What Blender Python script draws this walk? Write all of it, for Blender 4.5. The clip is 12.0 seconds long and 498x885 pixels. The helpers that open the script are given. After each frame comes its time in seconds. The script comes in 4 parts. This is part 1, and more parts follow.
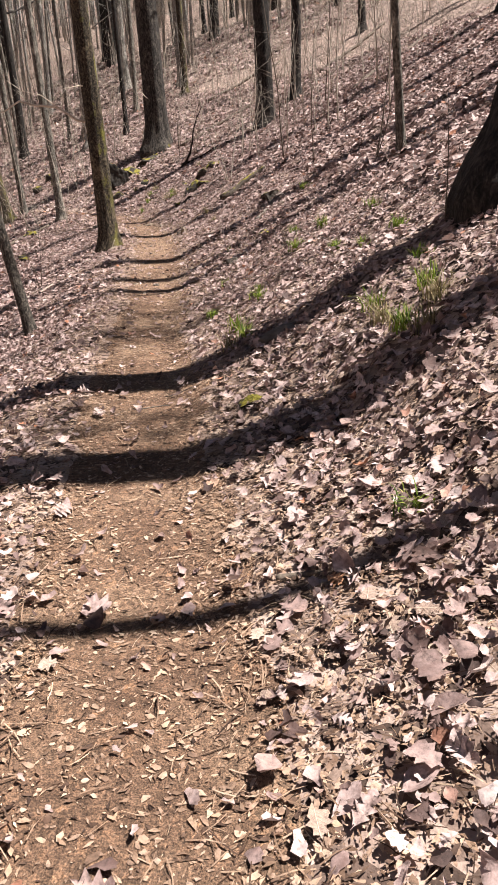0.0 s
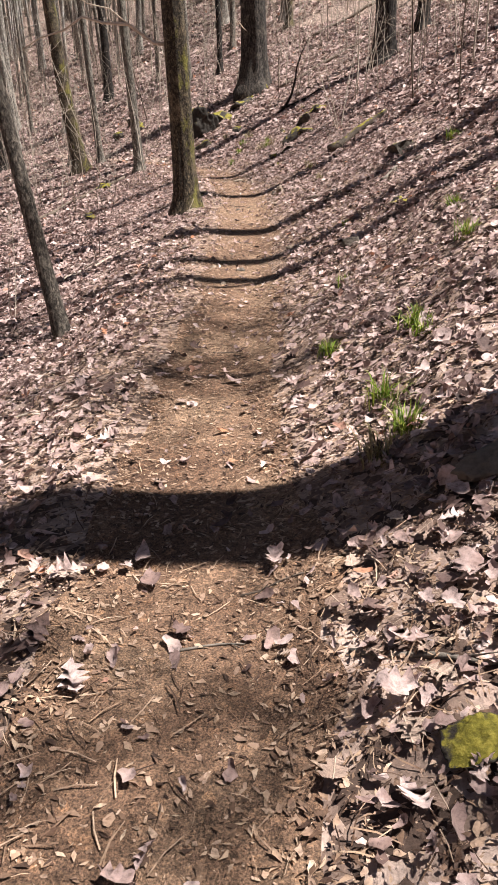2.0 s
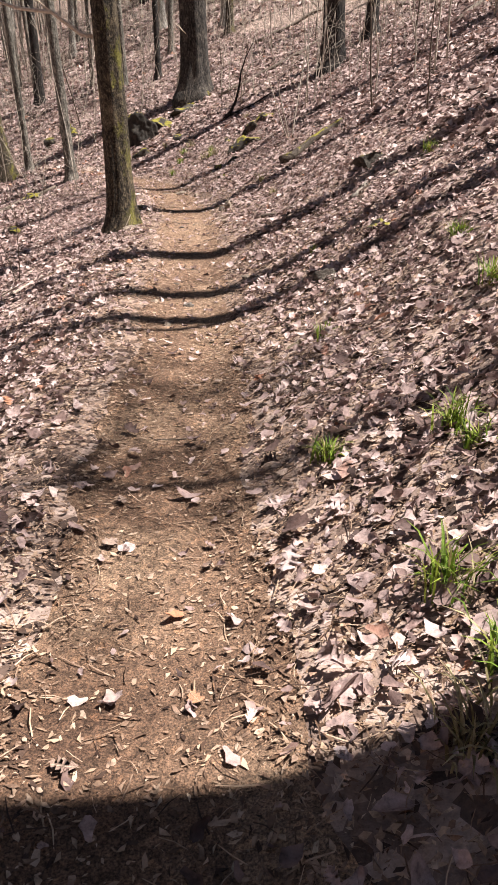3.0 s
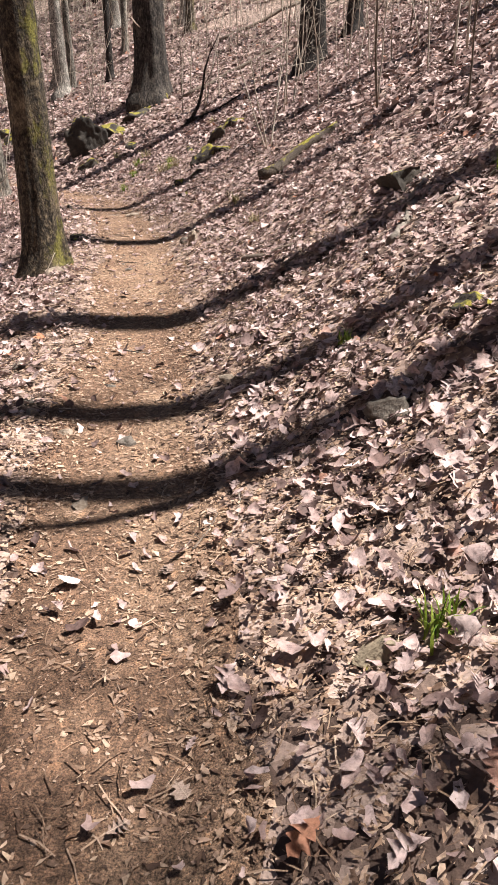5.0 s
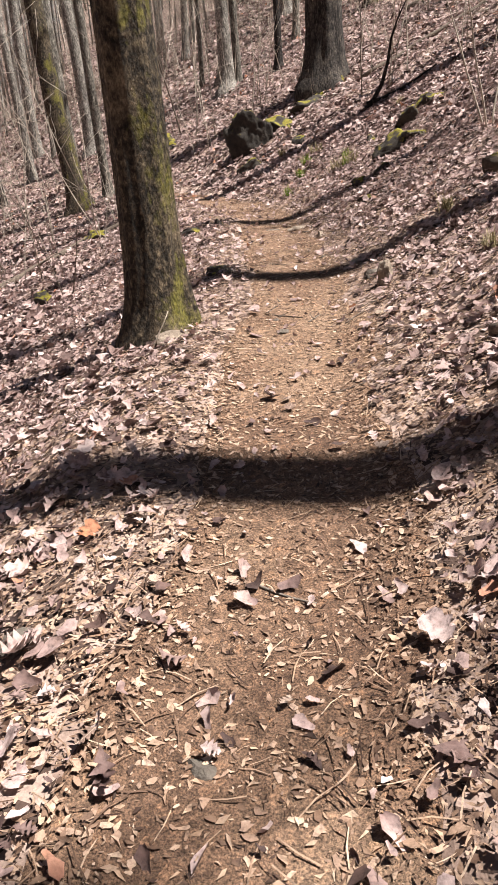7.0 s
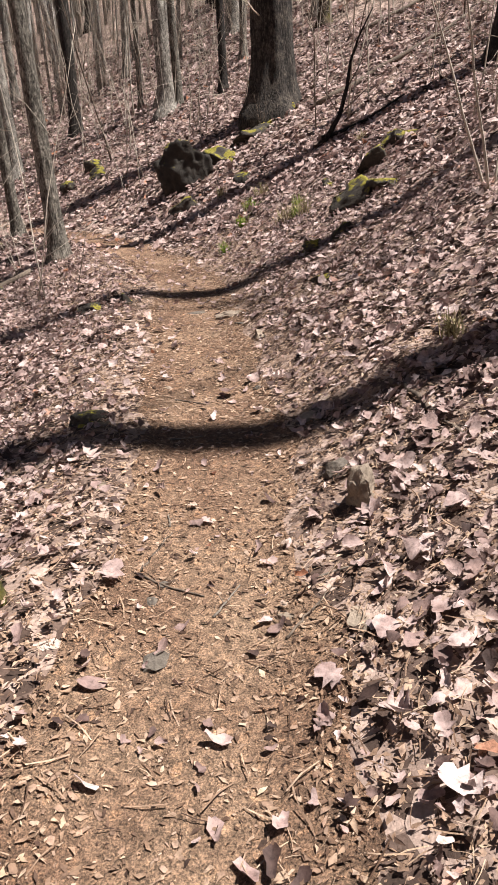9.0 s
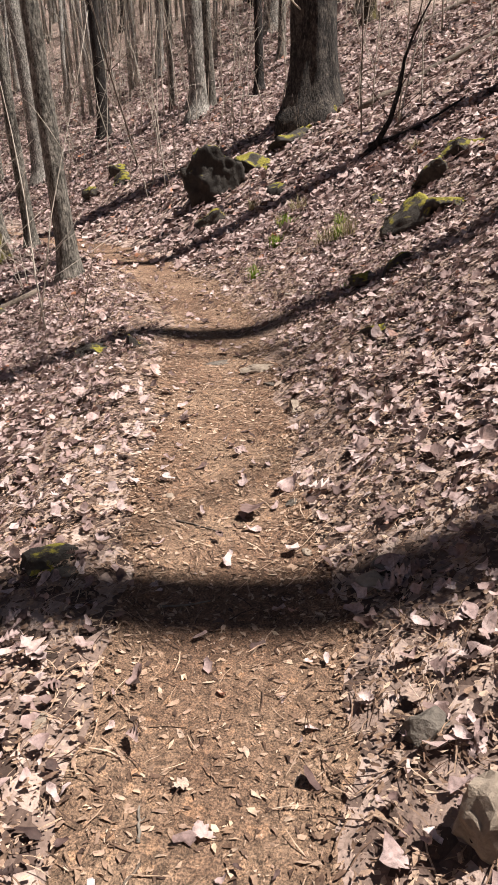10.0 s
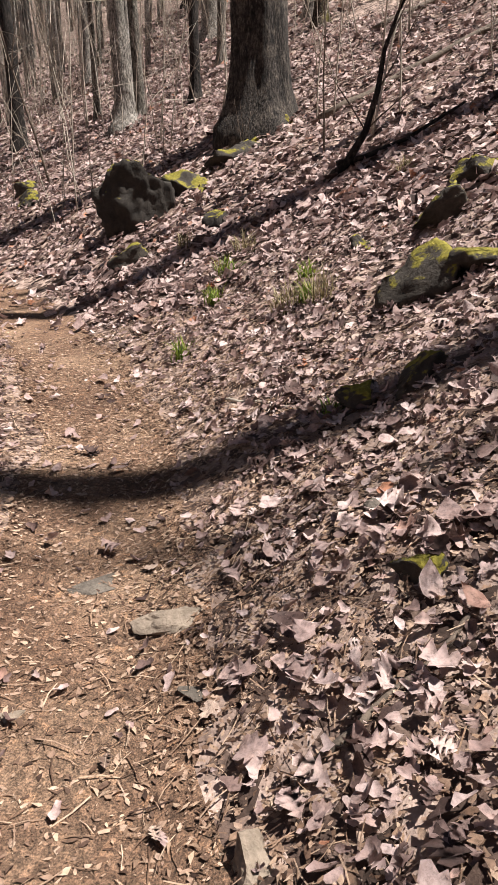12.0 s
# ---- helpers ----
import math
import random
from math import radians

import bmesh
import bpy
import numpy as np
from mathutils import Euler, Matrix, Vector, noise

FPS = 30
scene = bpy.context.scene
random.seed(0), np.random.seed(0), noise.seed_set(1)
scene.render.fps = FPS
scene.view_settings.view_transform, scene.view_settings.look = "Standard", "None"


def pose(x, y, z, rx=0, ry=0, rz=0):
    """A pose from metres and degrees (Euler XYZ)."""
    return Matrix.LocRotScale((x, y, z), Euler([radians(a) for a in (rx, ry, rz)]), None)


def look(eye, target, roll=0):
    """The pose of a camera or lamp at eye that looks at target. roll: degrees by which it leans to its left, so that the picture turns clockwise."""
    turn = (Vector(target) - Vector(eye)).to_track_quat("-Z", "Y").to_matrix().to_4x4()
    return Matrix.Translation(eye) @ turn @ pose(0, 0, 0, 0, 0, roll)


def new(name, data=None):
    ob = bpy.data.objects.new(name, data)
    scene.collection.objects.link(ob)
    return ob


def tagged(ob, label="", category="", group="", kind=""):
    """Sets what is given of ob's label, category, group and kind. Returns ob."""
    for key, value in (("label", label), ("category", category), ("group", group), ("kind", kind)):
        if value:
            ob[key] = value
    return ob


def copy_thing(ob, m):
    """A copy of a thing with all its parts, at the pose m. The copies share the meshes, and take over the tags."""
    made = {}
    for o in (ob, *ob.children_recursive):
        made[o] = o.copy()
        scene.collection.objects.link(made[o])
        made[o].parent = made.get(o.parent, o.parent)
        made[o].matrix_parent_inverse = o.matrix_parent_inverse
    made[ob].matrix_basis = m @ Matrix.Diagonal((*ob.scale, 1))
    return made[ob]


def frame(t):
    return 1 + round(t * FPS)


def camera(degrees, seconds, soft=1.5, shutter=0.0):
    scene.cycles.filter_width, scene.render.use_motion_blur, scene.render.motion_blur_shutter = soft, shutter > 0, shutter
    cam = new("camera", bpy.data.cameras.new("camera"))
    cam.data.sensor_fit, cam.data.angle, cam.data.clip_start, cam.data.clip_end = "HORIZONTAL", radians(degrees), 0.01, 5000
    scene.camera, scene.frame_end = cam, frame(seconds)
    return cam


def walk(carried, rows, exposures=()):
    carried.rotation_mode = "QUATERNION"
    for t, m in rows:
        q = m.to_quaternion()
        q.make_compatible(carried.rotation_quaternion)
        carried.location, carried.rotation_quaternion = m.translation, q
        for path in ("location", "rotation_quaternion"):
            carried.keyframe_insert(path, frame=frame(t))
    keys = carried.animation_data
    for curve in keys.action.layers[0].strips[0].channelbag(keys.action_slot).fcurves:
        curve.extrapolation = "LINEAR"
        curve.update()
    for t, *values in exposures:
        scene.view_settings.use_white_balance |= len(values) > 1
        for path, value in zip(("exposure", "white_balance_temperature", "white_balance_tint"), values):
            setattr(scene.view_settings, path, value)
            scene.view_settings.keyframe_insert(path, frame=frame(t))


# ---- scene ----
cam = camera(39.4, 12.0, soft=0.8)
PATH = [
    (0, (-0.011, -0.034, 1.371), (-0.039, 1.845, 0.686), -3.0),
    (0.5, (-0.079, 0.642, 1.416), (-0.164, 2.543, 0.8), -2.9),
    (1, (-0.131, 1.401, 1.413), (-0.247, 3.299, 0.792), -2.2),
    (1.5, (-0.216, 2.093, 1.397), (-0.352, 3.983, 0.758), -1.0),
    (2, (-0.358, 2.856, 1.338), (-0.605, 4.678, 0.549), -1.8),
    (2.5, (-0.473, 3.52, 1.322), (-0.552, 5.351, 0.521), -0.6),
    (3, (-0.602, 4.246, 1.333), (-0.687, 6.09, 0.564), -0.7),
    (5, (-0.817, 7.097, 1.365), (-0.804, 8.952, 0.618), -0.4),
    (5.5, (-0.92, 7.784, 1.376), (-0.915, 9.698, 0.798), 1.3),
    (6, (-0.93, 8.489, 1.334), (-1.09, 10.372, 0.677), 2.4),
    (6.5, (-1.064, 9.187, 1.348), (-1.509, 10.983, 0.59), -3.4),
    (7, (-1.161, 9.865, 1.364), (-1.612, 11.667, 0.624), -4.4),
    (7.5, (-1.248, 10.539, 1.426), (-1.56, 12.422, 0.829), -3.3),
    (9.5, (-1.418, 12.973, 1.76), (-1.764, 14.803, 1.031), -2.4),
    (10, (-1.551, 13.61, 1.815), (-1.952, 15.44, 1.115), -2.2),
    (10.5, (-1.626, 14.198, 1.88), (-2.068, 16.057, 1.289), -2.0),
    (11, (-1.754, 14.802, 1.878), (-2.013, 16.744, 1.475), -0.9),
    (11.5, (-1.823, 15.475, 1.87), (-2.032, 17.398, 1.361), -0.6),
    (12, (-1.924, 16.177, 1.918), (-2.174, 18.047, 1.254), -1.3),
]
walk(cam, [(t, look(eye, target, roll)) for t, eye, target, roll in PATH], [(0.0, 1.44), (1.0, 1.4), (3.0, 1.55), (5.0, 1.55), (6.0, 1.46), (7.5, 1.36), (9.5, 1.2), (12.0, 1.2)])

# ---- sky and sun: early spring, late morning, the sun over the slope ----
SUN_HEIGHT, SUN_TURN = 63.0, 84.0
world = bpy.data.worlds.new("sky")
scene.world = world
world.use_nodes = True
wn = world.node_tree
sky = wn.nodes.new("ShaderNodeTexSky")
sky.sky_type, sky.sun_disc = "NISHITA", False
sky.sun_elevation, sky.sun_rotation = radians(SUN_HEIGHT), radians(SUN_TURN)
wn.links.new(sky.outputs["Color"], wn.nodes["Background"].inputs["Color"])
wn.nodes["Background"].inputs["Strength"].default_value = 0.019
lamp = bpy.data.lights.new("sun", "SUN")
lamp.energy, lamp.angle, lamp.color = 5.0, radians(0.55), (1.0, 0.95, 0.9)
sun = new("sun", lamp)
ce = math.cos(radians(SUN_HEIGHT))
sun.matrix_world = look((40 * ce * math.sin(radians(SUN_TURN)), 40 * ce * math.cos(radians(SUN_TURN)), 40 * math.sin(radians(SUN_HEIGHT))), (0, 0, 0))


# ---- materials ----
def nodes_of(name, rough=0.9):
    m = bpy.data.materials.new(name)
    m.use_nodes = True
    b = m.node_tree.nodes["Principled BSDF"]
    b.inputs["Roughness"].default_value = rough
    b.inputs["Specular IOR Level"].default_value = 0.25
    return m, m.node_tree, b


def tex(nt, kind, scale, coords=None, detail=5.0, rough=0.6, dist=0.0):
    n = nt.nodes.new("ShaderNodeTex" + kind)
    n.inputs["Scale"].default_value = scale
    if kind == "Noise":
        n.inputs["Detail"].default_value, n.inputs["Roughness"].default_value, n.inputs["Distortion"].default_value = detail, rough, dist
    if coords is not None:
        nt.links.new(coords, n.inputs["Vector"])
    return n


def ramp(nt, source, stops, constant=False):
    r = nt.nodes.new("ShaderNodeValToRGB")
    if constant:
        r.color_ramp.interpolation = "CONSTANT"
    e = r.color_ramp.elements
    while len(e) < len(stops):
        e.new(0.5)
    for k, (p, c) in zip(e, stops):
        k.position, k.color = p, (*c, 1) if len(c) == 3 else c
    nt.links.new(source, r.inputs["Fac"])
    return r.outputs["Color"]


def mix(nt, fac, a, b, mode="MIX"):
    n = nt.nodes.new("ShaderNodeMix")
    n.data_type, n.blend_type = "RGBA", mode
    for sock, v in ((n.inputs[0], fac), (n.inputs[6], a), (n.inputs[7], b)):
        if isinstance(v, (int, float)):
            sock.default_value = v
        elif isinstance(v, tuple):
            sock.default_value = (*v, 1)
        else:
            nt.links.new(v, sock)
    return n.outputs[2]


def bump(nt, b, height, strength, distance):
    n = nt.nodes.new("ShaderNodeBump")
    n.inputs["Strength"].default_value, n.inputs["Distance"].default_value = strength, distance
    nt.links.new(height, n.inputs["Height"])
    nt.links.new(n.outputs["Normal"], b.inputs["Normal"])


def coords(nt, kind="Object", stretch=None):
    o = nt.nodes.new("ShaderNodeTexCoord").outputs[kind]
    if stretch:
        m = nt.nodes.new("ShaderNodeMapping")
        m.inputs["Scale"].default_value = stretch
        nt.links.new(o, m.inputs["Vector"])
        o = m.outputs["Vector"]
    return o


def grey(v):
    return (v, v, v)


def litter_material():
    m, nt, b = nodes_of("leaf_litter")
    co = coords(nt)
    v = tex(nt, "Voronoi", 17.0, co)
    v.inputs["Randomness"].default_value = 1.0
    cell = ramp(nt, v.outputs["Color"], [(0, (0.03, 0.019, 0.014)), (0.3, (0.1, 0.064, 0.05)), (0.5, (0.25, 0.174, 0.14)), (0.75, (0.42, 0.308, 0.256)), (1, (0.58, 0.45, 0.385))])
    n = tex(nt, "Noise", 1.1, co)
    big = ramp(nt, n.outputs["Fac"], [(0.35, grey(0.8)), (0.65, grey(1.0))])
    f = tex(nt, "Noise", 60.0, co, 6)
    fine = ramp(nt, f.outputs["Fac"], [(0.3, grey(0.6)), (0.6, grey(1.0))])
    nt.links.new(mix(nt, 1.0, mix(nt, 1.0, cell, big, "MULTIPLY"), fine, "MULTIPLY"), b.inputs["Base Color"])
    bump(nt, b, mix(nt, 0.4, v.outputs["Color"], f.outputs["Fac"]), 0.6, 0.03)
    return m


def dirt_material():
    m, nt, b = nodes_of("trail_dirt", 0.95)
    co = coords(nt)
    n = tex(nt, "Noise", 1.3, co, 6)
    base = ramp(nt, n.outputs["Fac"], [(0.3, (0.12, 0.067, 0.044)), (0.5, (0.215, 0.13, 0.086)), (0.7, (0.34, 0.228, 0.155))])
    f = tex(nt, "Noise", 45.0, co, 8, 0.7)
    fine = ramp(nt, f.outputs["Fac"], [(0.3, grey(0.45)), (0.55, grey(1.0)), (0.72, (1.35, 1.3, 1.2))])
    v = tex(nt, "Voronoi", 38.0, co)
    chips = ramp(nt, v.outputs["Color"], [(0, grey(0.55)), (0.45, grey(0.85)), (0.8, grey(1.0)), (1, (1.5, 1.4, 1.25))])
    g = tex(nt, "Noise", 170.0, co, 4, 0.7)
    grain = ramp(nt, g.outputs["Fac"], [(0.36, grey(0.35)), (0.5, grey(0.95)), (0.66, (1.8, 1.75, 1.65))])
    c = mix(nt, 1.0, mix(nt, 1.0, base, fine, "MULTIPLY"), chips, "MULTIPLY")
    nt.links.new(mix(nt, 1.0, c, grain, "MULTIPLY"), b.inputs["Base Color"])
    bump(nt, b, mix(nt, 0.35, mix(nt, 0.5, f.outputs["Fac"], v.outputs["Distance"]), g.outputs["Fac"]), 1.0, 0.025)
    return m


def thin(nt, b, c, share=0.3):
    """Lets some light through a blade or leaf."""
    t = nt.nodes.new("ShaderNodeBsdfTranslucent")
    x = nt.nodes.new("ShaderNodeMixShader")
    nt.links.new(c, t.inputs["Color"])
    x.inputs["Fac"].default_value = share
    nt.links.new(b.outputs["BSDF"], x.inputs[1])
    nt.links.new(t.outputs["BSDF"], x.inputs[2])
    nt.links.new(x.outputs["Shader"], nt.nodes["Material Output"].inputs["Surface"])


def leaf_material(name, stops, share=0.16):
    m, nt, b = nodes_of(name, 0.7)
    g = nt.nodes.new("ShaderNodeNewGeometry")
    col = ramp(nt, g.outputs["Random Per Island"], stops)
    co = coords(nt)
    n = tex(nt, "Noise", 48.0, co, 7, 0.7)
    c = mix(nt, 1.0, col, ramp(nt, n.outputs["Fac"], [(0.32, grey(0.4)), (0.48, grey(0.9)), (0.66, grey(1.2))]), "MULTIPLY")
    w = tex(nt, "Noise", 13.0, co, 4, 0.6)
    c = mix(nt, 1.0, c, ramp(nt, w.outputs["Fac"], [(0.34, (0.62, 0.56, 0.54)), (0.5, grey(1.0)), (0.68, (1.14, 1.1, 1.04))]), "MULTIPLY")
    nt.links.new(c, b.inputs["Base Color"])
    bump(nt, b, n.outputs["Fac"], 0.5, 0.008)
    thin(nt, b, c, share)
    return m


LEAF_STOPS = [(0, (0.05, 0.031, 0.027)), (0.12, (0.13, 0.082, 0.073)), (0.28, (0.29, 0.201, 0.183)), (0.5, (0.4, 0.291, 0.269)), (0.8, (0.49, 0.372, 0.348)), (0.97, (0.55, 0.441, 0.418)), (1, (0.38, 0.164, 0.089))]
CHIP_STOPS = [(0, (0.04, 0.022, 0.016)), (0.25, (0.14, 0.083, 0.055)), (0.55, (0.3, 0.198, 0.136)), (0.85, (0.43, 0.305, 0.218)), (1, (0.53, 0.4, 0.295))]


def bark_material(name, dark, light, moss=0.0, scale=1.0, side=0.0, plate=2.6):
    """Furrowed bark; moss grows in patches, on the side that faces +x where side is given."""
    m, nt, b = nodes_of(name, 0.92)
    co = coords(nt, "Object", (9 * scale, 9 * scale, plate * scale))
    n = tex(nt, "Noise", 2.6, co, 9, 0.72, 0.5)
    v = tex(nt, "Voronoi", 4.0, co)
    c = ramp(nt, n.outputs["Fac"], [(0.33, tuple(0.3 * k for k in dark)), (0.47, dark), (0.68, light)])
    pl = tex(nt, "Noise", 3.5, coords(nt), 3)
    c = mix(nt, ramp(nt, pl.outputs["Fac"], [(0.52, grey(0)), (0.68, grey(0.5))]), c, tuple(min(0.5, 1.4 * k) for k in light))
    sp = tex(nt, "Noise", 38.0, coords(nt, "Object", (1, 1, 0.6)), 6, 0.75)
    c = mix(nt, 1.0, c, ramp(nt, sp.outputs["Fac"], [(0.36, grey(0.3)), (0.52, grey(1.0)), (0.68, grey(1.9))]), "MULTIPLY")
    if moss:
        mo = tex(nt, "Noise", 5.0, coords(nt, "Object", (1, 1, 0.55)), 7, 0.7)
        g = nt.nodes.new("ShaderNodeNewGeometry")
        dot = nt.nodes.new("ShaderNodeVectorMath")
        dot.operation = "DOT_PRODUCT"
        nt.links.new(g.outputs["Normal"], dot.inputs[0])
        dot.inputs[1].default_value = (side, -0.35 * side, 0.5 if side == 0 else 0.0)
        s = nt.nodes.new("ShaderNodeMath")
        s.operation = "MULTIPLY_ADD"
        nt.links.new(dot.outputs["Value"], s.inputs[0])
        s.inputs[1].default_value = 0.14
        nt.links.new(mo.outputs["Fac"], s.inputs[2])
        f = ramp(nt, s.outputs[0], [(0.72 - moss * 0.2, grey(0)), (0.84 - moss * 0.2, grey(0.85))])
        mc = tex(nt, "Noise", 40.0, coords(nt), 4)
        c = mix(nt, f, c, ramp(nt, mc.outputs["Fac"], [(0.3, (0.04, 0.04, 0.008)), (0.55, (0.15, 0.135, 0.025)), (0.8, (0.3, 0.26, 0.06))]))
    nt.links.new(c, b.inputs["Base Color"])
    bump(nt, b, mix(nt, 0.4, mix(nt, 0.35, n.outputs["Fac"], v.outputs["Distance"]), sp.outputs["Fac"]), 1.0, 0.05 / scale)
    return m


def stone_material(name, dark, light, moss=0.0):
    m, nt, b = nodes_of(name, 0.85)
    co = coords(nt)
    n = tex(nt, "Noise", 6.0, co, 8, 0.65)
    f = tex(nt, "Noise", 45.0, co, 6, 0.7)
    c = mix(nt, 0.4, ramp(nt, n.outputs["Fac"], [(0.3, dark), (0.7, light)]), ramp(nt, f.outputs["Fac"], [(0.3, dark), (0.7, light)]))
    if moss:
        g = nt.nodes.new("ShaderNodeNewGeometry")
        sp = nt.nodes.new("ShaderNodeSeparateXYZ")
        nt.links.new(g.outputs["Normal"], sp.inputs[0])
        s = nt.nodes.new("ShaderNodeMath")
        s.operation = "MULTIPLY_ADD"
        nt.links.new(sp.outputs["Z"], s.inputs[0])
        s.inputs[1].default_value = 0.35
        nt.links.new(n.outputs["Fac"], s.inputs[2])
        fac = ramp(nt, s.outputs[0], [(1.0 - moss * 0.36, grey(0)), (1.06 - moss * 0.36, grey(1))])
        c = mix(nt, fac, c, ramp(nt, f.outputs["Fac"], [(0.3, (0.07, 0.066, 0.008)), (0.52, (0.17, 0.145, 0.02)), (0.72, (0.34, 0.285, 0.055))]))
    nt.links.new(c, b.inputs["Base Color"])
    bump(nt, b, mix(nt, 0.5, n.outputs["Fac"], f.outputs["Fac"]), 0.8, 0.03)
    return m


def wood_material(name, dark, light):
    m, nt, b = nodes_of(name, 0.85)
    n = tex(nt, "Noise", 30.0, coords(nt), 6, 0.7)
    nt.links.new(ramp(nt, n.outputs["Fac"], [(0.3, dark), (0.7, light)]), b.inputs["Base Color"])
    bump(nt, b, n.outputs["Fac"], 0.6, 0.01)
    return m


LITTER, DIRT = litter_material(), dirt_material()
MAT = leaf_material("trodden_leaf", [(0, (0.077, 0.044, 0.031)), (0.2, (0.187, 0.117, 0.080)), (0.5, (0.330, 0.220, 0.158)), (0.8, (0.418, 0.295, 0.218)), (1, (0.506, 0.369, 0.281))], 0.08)
LEAF, CHIP = leaf_material("dead_leaf", LEAF_STOPS), leaf_material("leaf_chip", CHIP_STOPS)
GRASS = leaf_material("grass_blade", share=0.3, stops=[(0, (0.06, 0.11, 0.012)), (0.45, (0.16, 0.24, 0.025)), (0.75, (0.28, 0.33, 0.05)), (0.86, (0.35, 0.3, 0.13)), (1, (0.48, 0.4, 0.24))])
DRYGRASS = leaf_material("dry_grass", share=0.3, stops=[(0, (0.12, 0.1, 0.04)), (0.5, (0.3, 0.25, 0.13)), (1, (0.45, 0.38, 0.24))])
BARK_DARK = bark_material("bark_dark", (0.014, 0.011, 0.01), (0.06, 0.049, 0.041))
BARK_BIG = bark_material("bark_ridged", (0.022, 0.018, 0.016), (0.105, 0.088, 0.073), 0.1)
BARK_MOSS = bark_material("bark_mossy", (0.026, 0.02, 0.014), (0.15, 0.115, 0.074), 0.42, 1.5, 1.0, 5.5)
BARK_GREY = bark_material("bark_grey", (0.09, 0.08, 0.067), (0.29, 0.26, 0.22), 0.05, 1.2)
BARK_SLIM = bark_material("bark_slim", (0.04, 0.033, 0.027), (0.17, 0.145, 0.12), 0.1, 1.5, 0.0, 4.0)
# the pale, hazy light on the distant stems is put into this colour
BARK_DISTANT_HAZED = bark_material("bark_distant_hazed", (0.25, 0.23, 0.205), (0.5, 0.465, 0.42))
# lighter than the near bark: grey haze among far trunks, painted in
BARK_FAR_HAZED = bark_material("bark_far_hazed", (0.15, 0.135, 0.118), (0.37, 0.335, 0.295), 0.06)
TWIG = wood_material("pale_twig", (0.25, 0.21, 0.17), (0.5, 0.44, 0.37))
TWIG_DARK = wood_material("dark_twig", (0.05, 0.038, 0.03), (0.17, 0.13, 0.1))
DEADWOOD = wood_material("dead_wood", (0.045, 0.035, 0.028), (0.2, 0.155, 0.12))
GREYWOOD = wood_material("grey_wood", (0.06, 0.05, 0.042), (0.24, 0.205, 0.17))
BLEACHED = wood_material("bleached_wood", (0.32, 0.26, 0.2), (0.58, 0.5, 0.42))
STONE = stone_material("stone_tan", (0.13, 0.1, 0.075), (0.36, 0.29, 0.225))
STONE_TAN_MOSS = stone_material("stone_tan_mossy", (0.1, 0.08, 0.055), (0.33, 0.26, 0.18), 0.42)
STONE_GREY = stone_material("stone_grey", (0.055, 0.046, 0.038), (0.19, 0.16, 0.132))
STONE_MOSS = stone_material("stone_mossy", (0.018, 0.015, 0.012), (0.075, 0.062, 0.05), 0.8)
STONE_CUSHION = stone_material("moss_cushion", (0.03, 0.025, 0.015), (0.08, 0.066, 0.04), 1.15)
STONE_DARK = stone_material("stone_dark_mossy", (0.012, 0.01, 0.009), (0.055, 0.046, 0.038), 0.6)
MOSSLOG = stone_material("log_mossy", (0.025, 0.018, 0.013), (0.1, 0.075, 0.055), 0.72)

# ---- the lie of the land: a footpath along a wooded slope ----
TRAIL = [(0.1, -30), (-.1, -6), (-.25, 0), (-.35, 1.2), (-.45, 2), (-.6, 3), (-.78, 4.65), (-.96, 5.8), (-1.1, 7), (-1.2, 8.5), (-1.37, 10), (-1.57, 12), (-1.8, 14), (-2.05, 15.5), (-2.45, 17), (-2.75, 18), (-3.1, 19.4), (-3.85, 21), (-4.5, 22), (-5.5, 23.5), (-7, 25), (-9, 27), (-11.5, 30), (-20, 38), (-60, 60)]
TRAIL_Z = [-.9, -.15, 0, .02, .02, .04, .05, .05, .05, .07, .13, .29, .44, .52, .6, .64, .7, .77, .81, .86, .92, 1.0, 1.1, 1.5, 2.5]
ACROSS = [-200, -80, -45, -30, -12, -6, -3, -1.6, -1.2, -.9, -.6, -.38, -.2, .2, .36, .5, .8, 1.2, 1.9, 3, 5, 9, 20, 60, 200]
HEIGHT = [62, 19, 4, -3.0, -3.4, -1.85, -.8, -.32, -.17, -.06, .01, .0, -.03, -.03, .01, .06, .19, .38, .77, 1.34, 2.32, 4.4, 10, 26, 40]


def along(x, y):
    """Distance to the right of the footpath's middle line, and the path's height there."""
    x, y = np.asarray(x, float), np.asarray(y, float)
    best, side, z = np.full(x.shape, 1e9), np.zeros(x.shape), np.zeros(x.shape)
    for (x0, y0), (x1, y1), z0, z1 in zip(TRAIL, TRAIL[1:], TRAIL_Z, TRAIL_Z[1:]):
        dx, dy = x1 - x0, y1 - y0
        s = np.clip(((x - x0) * dx + (y - y0) * dy) / (dx * dx + dy * dy), 0, 1)
        d = np.hypot(x - x0 - s * dx, y - y0 - s * dy)
        near = d < best
        side = np.where(near, np.sign(dy * (x - x0) - dx * (y - y0)), side)
        z = np.where(near, z0 + s * (z1 - z0), z)
        best = np.where(near, d, best)
    return best * side, z


def wave(x, y, k, seed):
    """Cheap smooth noise, about -1 to 1."""
    r = np.random.RandomState(seed)
    out = np.zeros(np.shape(x))
    for i in range(7):
        a, p, q = r.uniform(0, 6.283), r.uniform(0, 6.283), k * r.uniform(0.6, 1.7)
        out = out + np.sin(q * (x * math.cos(a) + y * math.sin(a)) + p)
    return out / 3.2


